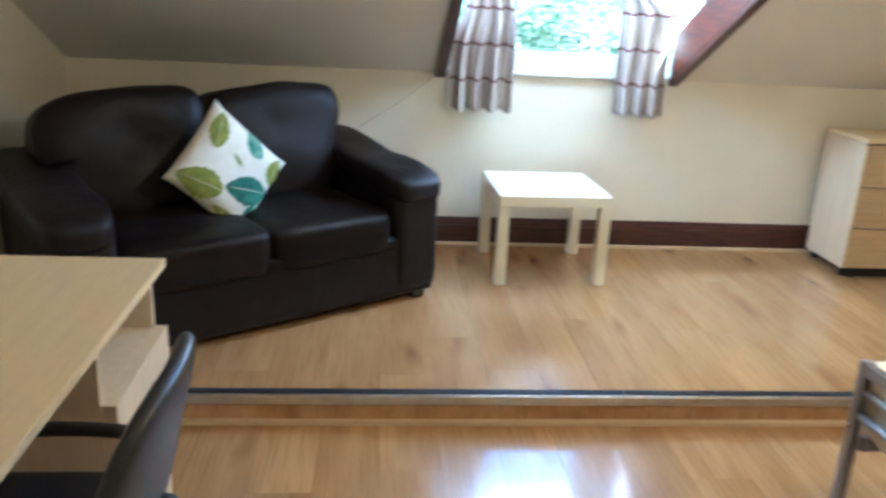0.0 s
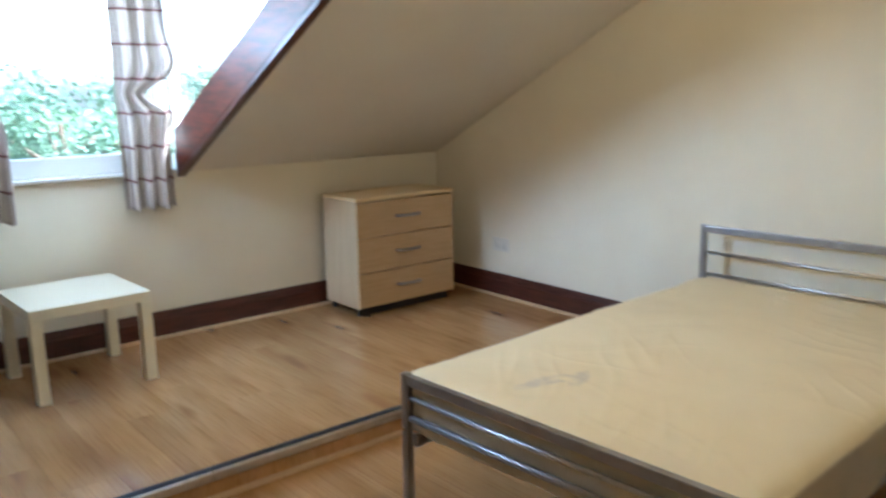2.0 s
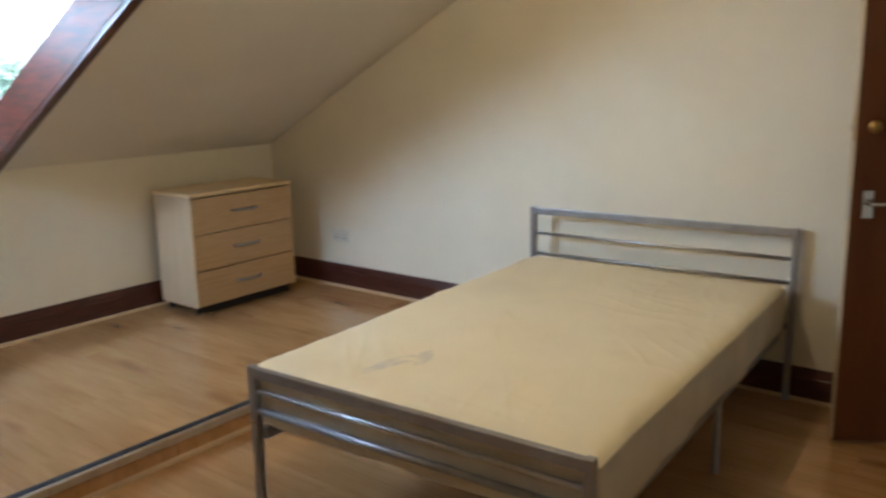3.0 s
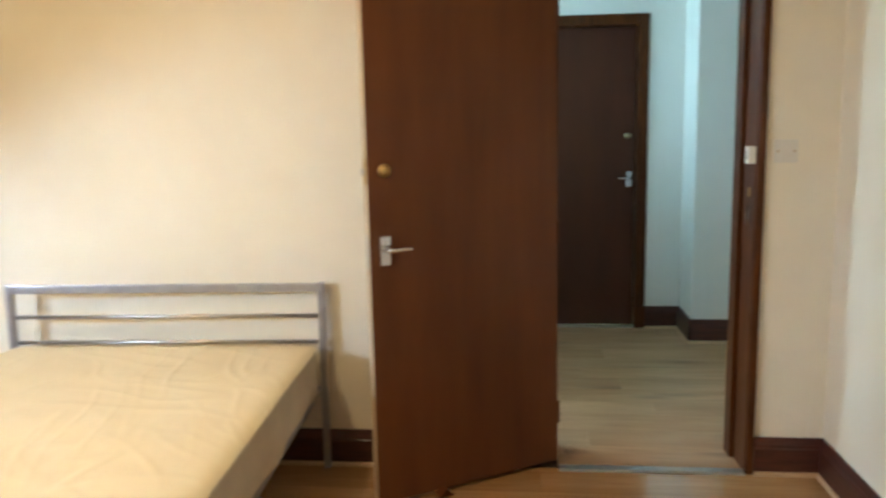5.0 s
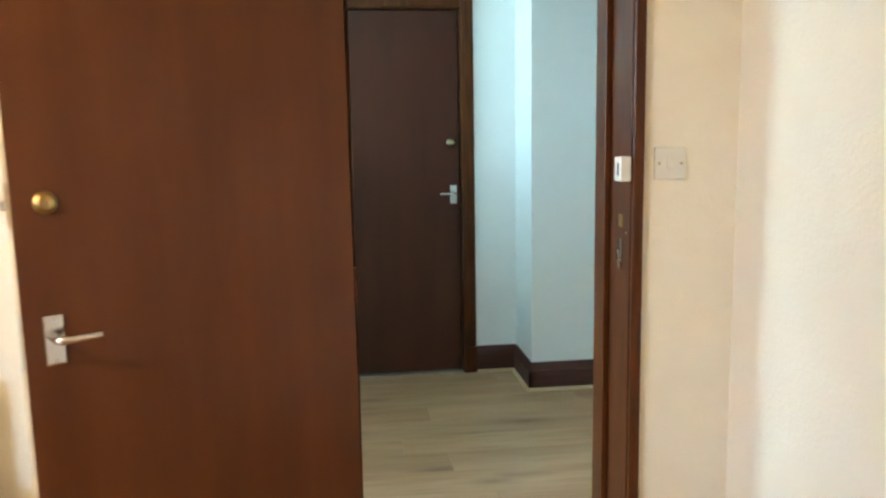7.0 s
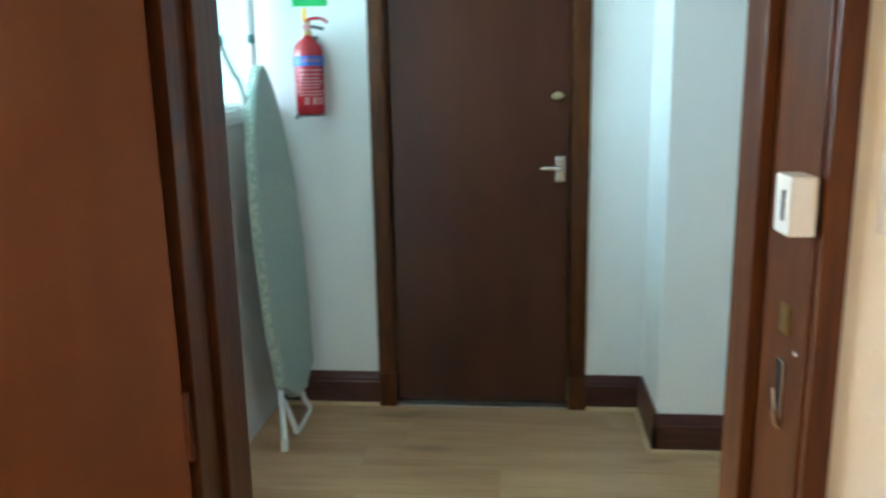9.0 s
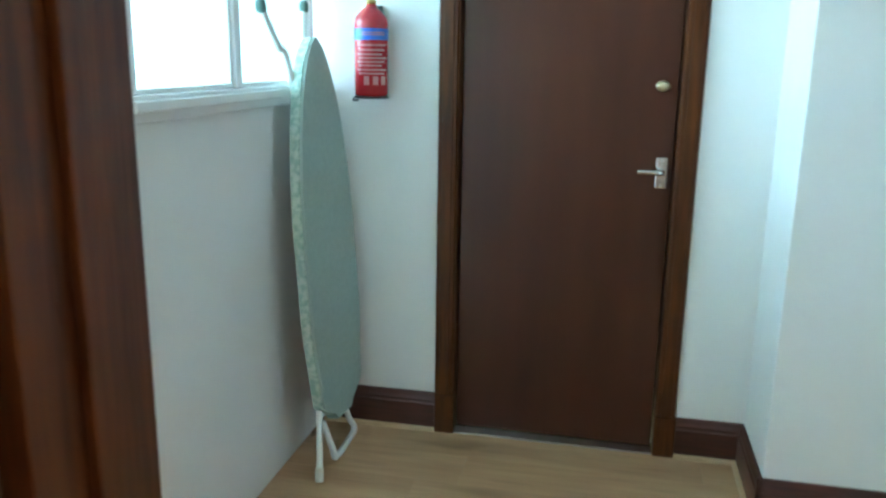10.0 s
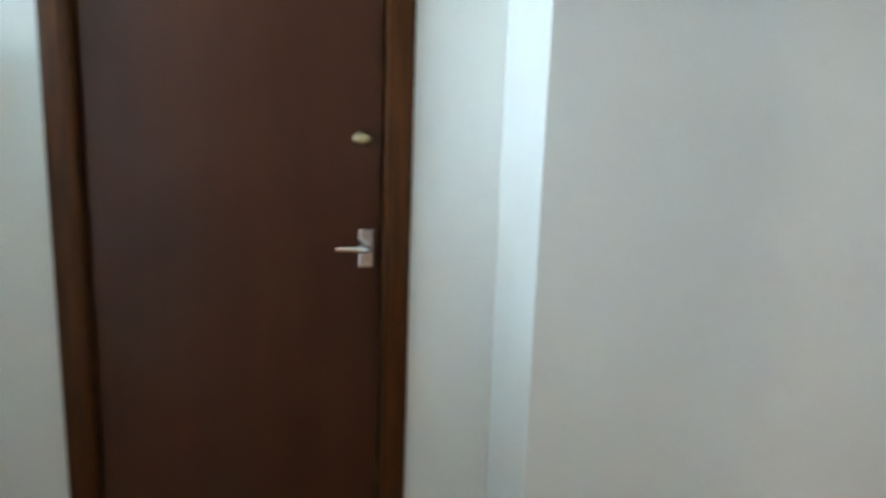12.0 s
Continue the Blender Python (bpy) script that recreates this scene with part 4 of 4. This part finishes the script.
# ---- desk ----
def desk():
    x0, x1, y0, y1, h = -4.435, -3.830, -3.385, -2.200, 0.742
    ob = thing("desk", pose((x0 + x1) / 2, (y0 + y1) / 2, LOW), "beech effect desk with a drawer pedestal", "desk")
    w, d = (x1 - x0) / 2, (y1 - y0) / 2
    part("desktop", box(-w, w, -d, d, h - 0.022, h, 0.002), BEECH, ob)
    part("end_panel", box(-w + 0.02, w - 0.03, d - 0.036, d - 0.02, 0.0, h - 0.023, 0.001), PALED, ob)
    part("pedestal_side", box(-w + 0.02, w - 0.03, d - 0.43, d - 0.414, 0.0, h - 0.023, 0.001), PALED, ob)
    part("end_panel", box(-w + 0.02, w - 0.03, -d + 0.02, -d + 0.036, 0.0, h - 0.023, 0.001), PALED, ob)
    part("modesty_panel", box(-w + 0.03, -w + 0.045, -d + 0.037, d - 0.431, 0.30, h - 0.023, 0.001), PALED, ob)
    part("pedestal_back", box(-w + 0.03, -w + 0.045, d - 0.413, d - 0.037, 0.0, h - 0.023, 0.001), PALED, ob)
    part("shelf", box(-w + 0.046, w - 0.0318, d - 0.413, d - 0.037, h - 0.185, h - 0.169, 0.001), PALED, ob)
    z = h - 0.1685
    for k, hh in enumerate((0.165, 0.165, 0.21)):
        out = 0.015 if k == 0 else 0.0
        dr = part("drawer", box(w - 0.0315, w - 0.014 + out, d - 0.428, d - 0.022, z - hh + 0.004, z, 0.0015), PALED, ob)
        zc = z - hh / 2
        part("handle", tube(arc([(w - 0.014 + out, d - 0.275, zc), (w + 0.008 + out, d - 0.262, zc), (w + 0.010 + out, d - 0.225, zc), (w + 0.008 + out, d - 0.188, zc), (w - 0.014 + out, d - 0.175, zc)], 4), 0.005, 8),
             BRASS, dr, "brass bow handle", smooth=True)
        z -= hh


desk()


# ---- chair ----
def chair():
    ob = thing("office_chair", pose(-3.86, -3.03, LOW, 0, 0, 90), "black upholstered chair pulled up to the desk", "chair")
    # local +y towards the desk, back at -y
    bm = pillow(0.44, 0.43, 0.075, 4.5, 12, 0.003)
    part("seat", turned(bm, pose(0, 0.02, 0.525)), BLACKP, ob, smooth=True)
    bm = pillow(0.40, 0.050, 0.41, 3.2, 16, 0.003)
    for v in bm.verts:
        v.co.y += 0.35 * v.co.x ** 2 * 1.6 + 0.02 * math.sin(v.co.z * 6)
    part("backrest", turned(bm, pose(0, -0.205, 0.675, 21)), BLACKP, ob, smooth=True)
    part("back_bar", tube(arc([(0, -0.03, 0.468), (0, -0.16, 0.47), (0, -0.20, 0.51), (0, -0.232, 0.64)], 5), 0.016, 10), BLACKP, ob, smooth=True)
    for sx in (-1, 1):
        part("armrest", tube(arc([(sx * 0.19, -0.07, 0.482), (sx * 0.262, -0.08, 0.486), (sx * 0.275, -0.12, 0.52), (sx * 0.275, -0.10, 0.588), (sx * 0.275, 0.12, 0.592),
                                  (sx * 0.27, 0.17, 0.54), (sx * 0.19, 0.15, 0.482)], 5), 0.014, 10), BLACKP, ob, smooth=True)
    part("column", tube([(0, 0, 0.10), (0, 0, 0.482)], [0.028, 0.02], 14), BLACKP, ob)
    for k in range(5):
        a = 2 * math.pi * k / 5 + 0.3
        e = Vector((math.cos(a) * 0.27, math.sin(a) * 0.27, 0.065))
        sp_ = part("base_spoke", tube([(0, 0, 0.11), (e.x * 0.5, e.y * 0.5, 0.10), e], [0.024, 0.02, 0.014], 10), BLACKP, ob)
        part("castor", turned(lathe([(0.008, -0.022), (0.025, -0.018), (0.025, 0.018), (0.008, 0.022)], 14), pose(e.x, e.y, 0.0255, 90, 0, math.degrees(a))), BLACKP, sp_)


chair()

# ---- landing shell ----
LCEIL = 2.25
NORTH2 = -2.0
SOUTH2 = -6.6
DY0, DY1, DTOP = -4.945, -4.222, 1.895
fw = box(LX, LX + 0.15, DY1 + 0.02, NORTH2, LOW - 0.1, LCEIL)
box(LX, LX + 0.15, BREAST_Y, DY0 - 0.02, LOW - 0.1, LCEIL, bm=fw)
box(LX, LX + 0.15, DY0 - 0.02, DY1 + 0.02, DTOP + 0.02, LCEIL, bm=fw)
structure("wall_landing_east", fw, WHITEP, "white landing wall round the closed door")
# unseen wall, added so daylight doesn't leak round the closed leaf
structure("wall_light_block", box(LX + 0.151, LX + 0.20, DY0 - 0.3, DY1 + 0.3, LOW - 0.1, LCEIL), WHITEP, "unseen wall added to block daylight at the door gaps")
structure("wall_breast", box(BREAST_X, LX + 0.15, SOUTH2, BREAST_Y, LOW - 0.1, LCEIL), WHITEP, "white boxed out corner of the landing wall")
structure("wall_landing_south", box(WT, LX, SOUTH2 - 0.15, SOUTH2, LOW - 0.1, LCEIL), WHITEP, "white wall closing the landing")
structure("wall_landing_west", box(WT + 0.0005, WT + 0.003, SOUTH2, DOOR0 - 0.07, LOW, LCEIL), WHITEP, "white landing side of the bedroom wall")
structure("wall_landing_west_2", box(WT + 0.0005, WT + 0.003, DOOR1 + 0.14, NORTH2, LOW, LCEIL), WHITEP, "white landing side of the bedroom wall")
structure("wall_south_return", box(0.0, WT, SOUTH2 - 0.15, SOUTH - 0.15, LOW - 0.1, LCEIL), WHITEP, "white wall return beside the bedroom")
sw_ = box(WT, LX + 0.15, NORTH2, NORTH2 + 0.15, LOW - 2.6, 0.95)
box(WT, 0.75, NORTH2, NORTH2 + 0.15, 0.95, LCEIL, bm=sw_)
box(2.3, LX + 0.15, NORTH2, NORTH2 + 0.15, 0.95, LCEIL, bm=sw_)
box(0.75, 2.3, NORTH2, NORTH2 + 0.15, 2.15, LCEIL, bm=sw_)
structure("wall_stair_north", sw_, WHITEP, "white stairwell wall with a window")
structure("wall_stair_east", box(LX, LX + 0.15, PARTY, NORTH2, LOW - 2.6, LOW - 0.1), WHITEP, "white lower stairwell wall")
structure("ceiling_landing", box(WT, LX + 0.15, SOUTH2 - 0.15, NORTH2 + 0.15, LCEIL, LCEIL + 0.1), WHITEP, "white landing ceiling", "ceiling")
w2 = thing("window_2", None, "white framed stairwell window", "window", kind="structure")
for zz in (0.95, 2.10):
    part("window_frame", box(0.75, 2.3, NORTH2 + 0.04, NORTH2 + 0.10, zz, zz + 0.05, 0.004), UPVC, w2)
for xx in (0.75, 1.50, 2.25):
    part("window_frame", box(xx, xx + 0.05, NORTH2 + 0.041, NORTH2 + 0.099, 1.00, 2.10, 0.004), UPVC, w2)
pn = part("pane", box(0.8, 2.25, NORTH2 + 0.068, NORTH2 + 0.074, 1.00, 2.10), GLASS, w2)
pn.visible_shadow = False

# ---- landing door ----
frame_2 = thing("door_frame", None, "dark stained timber architrave round the landing door", "door frame", kind="structure")
part("jamb", box(LX + 0.0, LX + 0.14, DY0 - 0.019, DY0 - 0.002, LOW, DTOP, 0.002), MAHOG, frame_2)
part("jamb", box(LX + 0.0, LX + 0.14, DY1 + 0.002, DY1 + 0.019, LOW, DTOP, 0.002), MAHOG, frame_2)
part("head", box(LX + 0.0, LX + 0.14, DY0 - 0.019, DY1 + 0.019, DTOP + 0.002, DTOP + 0.019, 0.002), MAHOG, frame_2)
architrave(LX - 0.001, LX - 0.018, DY0, DY1, LOW, DTOP, frame_2, 0.072)
for yy in (DY0 - 0.036, DY1 + 0.036):
    part("plinth_block", box(LX - 0.030, LX - 0.0005, yy - 0.040, yy + 0.034, LOW, LOW + 0.15, 0.006), MAHOG, frame_2)
part("threshold_strip", box(LX - 0.02, LX + 0.035, DY0, DY1, LOW + 0.0005, LOW + 0.006, 0.002), SATIN, frame_2)
leaf_2 = thing("door_2", pose(LX + 0.035, DY1, LOW, 0, 0, -90), "plain dark brown veneered door, closed", "door", kind="structure")
lw = DY1 - DY0
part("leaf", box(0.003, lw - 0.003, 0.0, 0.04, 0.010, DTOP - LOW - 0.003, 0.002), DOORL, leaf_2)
lever(leaf_2, pose(lw - 0.038, -0.0005, 1.010, 0, 0, 180), 1)
thumb_turn(leaf_2, pose(lw - 0.055, -0.0005, 1.290, 0, 0, 180))

# ---- landing skirting ----
skirting("baseboard", (LX, DY1 + 0.072), (LX, PARTY), -1, 0, LOW)
skirting("baseboard", (LX, BREAST_Y), (LX, DY0 - 0.075), -1, 0, LOW)
skirting("baseboard", (BREAST_X - 0.018, BREAST_Y), (LX - 0.018, BREAST_Y), 0, 1, LOW)
skirting("baseboard", (BREAST_X, SOUTH2), (BREAST_X, BREAST_Y + 0.018), -1, 0, LOW)


# ---- glazed partition ----
def partition():
    ob = thing("partition", None, "white painted timber partition with frosted glass above a panel", "partition", kind="structure")
    x0, x1, y0, y1 = 1.082, LX - 0.001, PARTY, PARTY + 0.06
    part("panel", box(1.171, x1, y0 + 0.012, y1 - 0.012, LOW, 1.116, 0.001), GLOSSW, ob, "flat white lower panel")
    post = part("end_post", box(x0, 1.168, y0 - 0.012, y1 + 0.012, LOW, LCEIL, 0.004), GLOSSW, ob, "moulded white end post")
    for xa in (1.097, 1.122, 1.148):
        part("moulding", tube([(xa, y0 - 0.013, LOW), (xa, y0 - 0.013, LCEIL - 0.001)], 0.006, 8), GLOSSW, post)
    part("rail", box(1.169, x1, y0 - 0.006, y1 + 0.006, 1.117, 1.178, 0.004), GLOSSW, ob)
    part("sill", box(1.169, 1.95, y0 - 0.022, y0 - 0.007, 1.141, 1.168, 0.004), GLOSSW, ob)
    for xa in (1.169, 1.682, 2.235):
        part("mullion", box(xa, xa + 0.036, y0 - 0.004, y1 + 0.004, 1.179, LCEIL - 0.06, 0.004), GLOSSW, ob)
    part("top_rail", box(1.169, x1, y0 - 0.004, y1 + 0.004, LCEIL - 0.059, LCEIL - 0.001, 0.004), GLOSSW, ob)
    for xa, xb in ((1.206, 1.681), (1.719, 2.234)):
        p_ = part("pane", box(xa, xb, y0 + 0.027, y0 + 0.033, 1.180, LCEIL - 0.061), FROST, ob, "frosted glass pane")
        p_.visible_shadow = False
        for (a, b, c, d) in ((xa, xb, 1.1795, 1.192), (xa, xa + 0.012, 1.1925, LCEIL - 0.062), (xb - 0.012, xb, 1.1925, LCEIL - 0.062)):
            part("glazing_bead", box(a + 0.0005, b - 0.0005, y0 + 0.006, y0 + 0.0265, c, d, 0.003), GLOSSW, ob)


partition()

# ---- balustrade by the stairs ----
bal = thing("balustrade", pose(1.062, -3.635, LOW), "stained pine guard rail at the head of the stairs", "balustrade")
part("newel_post", box(-0.022, 0.022, -0.075, -0.030, 0.0, 0.862, 0.004), PINE, bal)
part("rail_board", box(-0.012, 0.012, -0.029, 1.5, 0.677, 0.854, 0.005), PINE, bal, "wide pine rail board")
part("rail_board", box(-0.012, 0.012, -0.029, 1.5, 0.20, 0.36, 0.005), PINE, bal)
part("newel_post", box(-0.022, 0.022, 1.501, 1.546, 0.0, 0.862, 0.004), PINE, bal)


# ---- ironing board ----
def ironing_board():
    ob = thing("ironing_board", None, "folded ironing board with a sage green cover, leaning on the partition", "ironing board")
    zt, zb = 1.325, 0.055
    lean = math.atan2(0.085, zt - zb)
    m = Matrix.Translation((2.080, -3.876, zb)) @ Euler((-lean, 0, radians(-5))).to_matrix().to_4x4()
    Hh = (zt - zb) / math.cos(lean)

    def half(t):
        w = 0.055 + 0.100 * ease(0.0, 0.07, t) + 0.030 * ease(0.05, 0.30, t)
        if t > 0.45:
            k = (t - 0.45) / 0.55
            w = 0.185 * max(0.0, 1 - k ** 2.2) ** 0.62
        return max(w, 0.004)
    n = 50

    def slab(grow, y0, y1):
        bm = bmesh.new()
        out = [(half(i / n) + grow, Hh * i / n) for i in range(n + 1)]
        poly = [(w, z) for w, z in out] + [(-w, z) for w, z in reversed(out)]
        a = [bm.verts.new((x, y0, z)) for x, z in poly]
        b = [bm.verts.new((x, y1, z)) for x, z in poly]
        bm.faces.new(a)
        bm.faces.new(b[::-1])
        for i in range(len(poly)):
            k = (i + 1) % len(poly)
            bm.faces.new((a[i], b[i], b[k], a[k]))
        bmesh.ops.recalc_face_normals(bm, faces=bm.faces[:])
        return turned(bm, m)
    part("board", slab(-0.004, 0.0, 0.028), SATIN, ob)
    cv = part("cover", slab(0.0, -0.010, -0.001), SAGE, ob, "sage green cotton cover")
    part("cover_edge", slab(0.006, -0.0005, 0.030), FLORAL, cv, "gathered floral edge")
    white = mat("white_tube_enamel", (0.78, 0.78, 0.74), 0.35)
    part("leg_frame", tube(arc([(1.803, -3.750, 1.395), (1.90, -3.751, 1.298), (1.985, -3.754, 1.212), (2.13, -3.795, 0.6), (2.21, -3.835, 0.04), (2.222, -3.868, -0.07), (2.15, -3.87, -0.088), (2.02, -3.87, -0.088), (2.00, -3.865, -0.05), (2.0, -3.83, 0.05)], 6), 0.011, 10),
         white, ob, "white tubular leg", smooth=True)
    part("leg_frame", tube(arc([(2.095, -3.760, 1.405), (2.095, -3.757, 1.21), (2.05, -3.80, 0.5), (1.93, -3.845, 0.02), (1.865, -3.866, -0.085)], 6), 0.011, 10), white, ob, "white tubular leg", smooth=True)
    for p in ((1.797, -3.750, 1.403), (2.095, -3.760, 1.418)):
        part("foot_cap", turned(pillow(0.028, 0.028, 0.040, 3.0, 5), pose(*p, 0, -12, 0)), mat("grey_green_rubber", (0.10, 0.17, 0.15), 0.6), ob, "grey green rubber foot", smooth=True)
    part("foot_cap", tube([(1.866, -3.866, -0.098), (1.874, -3.864, -0.055)], 0.014, 10), WPLAST, ob)


ironing_board()


# ---- fire extinguisher ----
def extinguisher():
    ob = thing("fire_extinguisher", pose(LX - 0.075, -3.930, 1.137), "red fire extinguisher hung on the wall by the door", "extinguisher")
    r = 0.057
    part("cylinder", lathe([(0.030, 0.0), (r - 0.004, 0.002), (r, 0.010), (r, 0.235), (r * 0.93, 0.258), (r * 0.62, 0.280), (0.020, 0.290), (0.017, 0.300)], 32), RED, ob, smooth=True)
    part("foot_ring", lathe([(r * 0.9, -0.006), (r + 0.001, -0.006), (r + 0.001, 0.002), (r * 0.9, 0.002)], 32), BLACKP, ob)

    def band(z0, z1, rr, a0, a1, material, nm, lab):
        bm = bmesh.new()
        k = 20
        lo = [bm.verts.new((rr * math.cos(a0 + (a1 - a0) * i / k), rr * math.sin(a0 + (a1 - a0) * i / k), z0)) for i in range(k + 1)]
        hi = [bm.verts.new((v.co.x, v.co.y, z1)) for v in lo]
        for i in range(k):
            bm.faces.new((lo[i], lo[i + 1], hi[i + 1], hi[i]))
        part(nm, bm, material, ob, lab, smooth=True)
    band(0.185, 0.222, r + 0.0008, math.pi * 0.55, math.pi * 1.75, BLUE, "blue_band", "blue label band")
    for z in (0.200, 0.207):
        band(z, z + 0.004, r + 0.0014, math.pi * 0.92, math.pi * 1.36, LABEL, "print_line", "pale print")
    for i, z in enumerate((0.166, 0.150, 0.136, 0.124, 0.112, 0.100, 0.086, 0.074)):
        band(z, z + 0.006, r + 0.0008, math.pi * (0.80 + 0.04 * (i % 2)), math.pi * (1.42 - 0.06 * (i % 3)), LABEL, "print_line", "pale print")
    for a in (0.95, 1.12, 1.28):
        band(0.040, 0.068, r + 0.0008, math.pi * a, math.pi * (a + 0.10), LABEL, "pictogram", "pale print square")
    part("valve", lathe([(0.016, 0.300), (0.018, 0.312), (0.012, 0.318), (0.012, 0.345), (0.016, 0.350)], 16), BRASS, ob, smooth=True)
    part("handle", tube(arc([(0.0, 0.012, 0.350), (-0.005, -0.02, 0.362), (-0.008, -0.058, 0.360), (-0.008, -0.082, 0.345)], 5), 0.006, 8), RED, ob, smooth=True)
    part("handle", tube(arc([(0.0, 0.010, 0.335), (-0.005, -0.03, 0.330), (-0.008, -0.065, 0.322)], 5), 0.006, 8), BLACKP, ob, smooth=True)
    part("gauge", turned(lathe([(0.014, 0.0), (0.014, 0.008)], 16), pose(-0.014, 0.0, 0.330, 0, -90)), LABEL, ob)
    part("safety_tag", box(-0.006, -0.002, 0.0, 0.018, 0.352, 0.40, 0.001), YELLOW, ob, "yellow safety pin tag")
    part("wall_bracket", box(0.058, 0.0745, -0.02, 0.02, 0.02, 0.30, 0.002), BLACKP, ob)
    part("wire_loop", tube(arc([(-0.02, 0.055, -0.004), (-0.045, 0.05, -0.012), (-0.05, 0.03, -0.010)], 5), 0.003, 6), BLACKP, ob)


extinguisher()
sign = thing("wall_sign", pose(LX, -3.925, 1.60), "small green safety sign above the extinguisher", "sign")
part("plate", box(-0.004, -0.0005, -0.07, 0.07, -0.05, 0.05, 0.001), GREENS, sign)

# ---- outdoors ----
g = bmesh.new()
bmesh.ops.create_grid(g, x_segments=2, y_segments=2, size=400)
structure("ground", turned(g, pose(0, 0, -6.5)), GRASS, "green ground far below the dormer", "ground")


def tree(x, y, top, rad, seed):
    rnd = random.Random(seed)
    ob = thing("tree", pose(x, y, -6.5), "broad leafy green tree outside the dormer", "tree", "trees outside")
    h = top + 6.5
    bm = tube([(0, 0, 0), (0.1, 0, h * 0.35), (0, 0.1, h * 0.7)], [0.30, 0.22, 0.10], 9)
    for k in range(7):
        a = rnd.uniform(0, 6.28)
        z = h * rnd.uniform(0.35, 0.6)
        tube([(0, 0, z), (math.cos(a) * rad * 0.4, math.sin(a) * rad * 0.4, z + h * 0.12), (math.cos(a) * rad * 0.75, math.sin(a) * rad * 0.75, z + h * 0.2)], [0.12, 0.07, 0.03], 6, bm)
    part("trunk", bm, BARK, ob)
    verts, faces = [], []
    for c in range(110):
        a, e = rnd.uniform(0, 6.28), rnd.uniform(-0.7, 1.0)
        rr = rad * rnd.uniform(0.45, 1.0)
        cx, cy, cz = math.cos(a) * rr * 0.85, math.sin(a) * rr * 0.85, h - rad * 1.15 + e * rad * 0.95 * math.sqrt(max(0.05, 1 - (rr / rad) ** 2 * 0.7))
        cr = rad * rnd.uniform(0.13, 0.26)
        for k in range(130):
            v = Vector((rnd.gauss(0, 1), rnd.gauss(0, 1), rnd.gauss(0, 1))).normalized() * cr * rnd.uniform(0.4, 1.05)
            p = Vector((cx, cy, cz)) + v
            p.z = min(p.z, h)
            s = rnd.uniform(0.08, 0.17)
            u = Vector((rnd.gauss(0, 1), rnd.gauss(0, 1), rnd.gauss(0, 0.6))).normalized()
            w = u.cross(Vector((rnd.gauss(0, 1), rnd.gauss(0, 1), rnd.gauss(0, 1)))).normalized()
            i = len(verts)
            verts += [p - u * s, p + w * s * 0.5, p + u * s, p - w * s * 0.5]
            faces.append((i, i + 1, i + 2, i + 3))
    me = bpy.data.meshes.new("crown")
    me.from_pydata(verts, [], faces)
    me.materials.append(LEAF)
    cr_ = new("crown", me)
    cr_.parent = ob


for tx, ty, tt, tr, seed in ((-2.5, 25, 3.2, 4.4, 1), (-10.5, 27, 2.8, 4.8, 2), (5.0, 28, 3.1, 4.6, 3), (12.5, 29, 3.3, 5.0, 4), (-18.5, 33, 2.8, 5.4, 5),
                             (-5.5, 38, 2.9, 6.0, 6), (4.0, 40, 2.6, 6.2, 7), (19.0, 34, 2.8, 5.4, 8)):
    tree(tx, ty, tt, tr, seed)


# ---- floors, plank by plank ----
def planks(parent, x0, x1, y0, y1, z, material, seed, w=0.192, length=1.285):
    rnd = random.Random(seed)
    shared = {}
    x = x0
    while x < x1 - 0.01:
        xe = min(x + w, x1)
        y = y0 - rnd.uniform(0.1, length - 0.1)
        while y < y1 - 0.01:
            ya, yb = max(y, y0), min(y + length, y1)
            if yb - ya > 0.02:
                key = (round(xe - x, 3), round(yb - ya, 3))
                if key not in shared:
                    bm = box(-key[0] / 2 + 0.0004, key[0] / 2 - 0.0004, -key[1] / 2 + 0.0004, key[1] / 2 - 0.0004, -0.008, 0.0)
                    me = bpy.data.meshes.new("plank")
                    bm.to_mesh(me)
                    bm.free()
                    me.materials.append(material)
                    shared[key] = me
                ob = new("plank", shared[key])
                ob.parent = parent
                ob.location = ((x + xe) / 2, (ya + yb) / 2, z)
            y += length
        x += w


floor_1 = structure("floor_platform", box(WEST, -0.001, STEP + 0.019, -0.001, -0.09, -0.009), SUB, "raised oak laminate floor by the window", "floor")
floor_2 = structure("floor", box(WEST, 0.0, SOUTH, STEP + 0.003, LOW - 0.09, LOW - 0.009), SUB, "oak laminate floor of the bedroom", "floor")
box_l = box(0.001, 1.085, SOUTH2, NORTH2, LOW - 0.09, LOW - 0.009)
box(1.0855, LX + 0.1, SOUTH2, PARTY + 0.06, LOW - 0.09, LOW - 0.009, bm=box_l)
floor_3 = structure("floor_landing", box_l, SUB, "pale oak laminate floor of the landing", "floor")
structure("floor_stair_foot", box(WT, LX + 0.15, PARTY, NORTH2, LOW - 2.7, LOW - 2.6), WHITEP, "foot of the stairwell", "floor")
planks(floor_1, WEST, -0.002, STEP + 0.003, -0.002, 0.0, PLANK, 5)
planks(floor_2, WEST, 0.0, SOUTH, STEP + 0.003, LOW, PLANK, 6)
planks(floor_3, WT + 0.003, BREAST_X, SOUTH2, PARTY + 0.06, LOW, PLANKL, 7)
planks(floor_3, BREAST_X, LX + 0.03, BREAST_Y, PARTY + 0.06, LOW, PLANKL, 8)
planks(floor_3, 0.0, WT + 0.003, DOOR0, DOOR1, LOW, PLANKL, 9)
planks(floor_3, WT + 0.003, 1.085, PARTY + 0.06, NORTH2, LOW, PLANKL, 10)
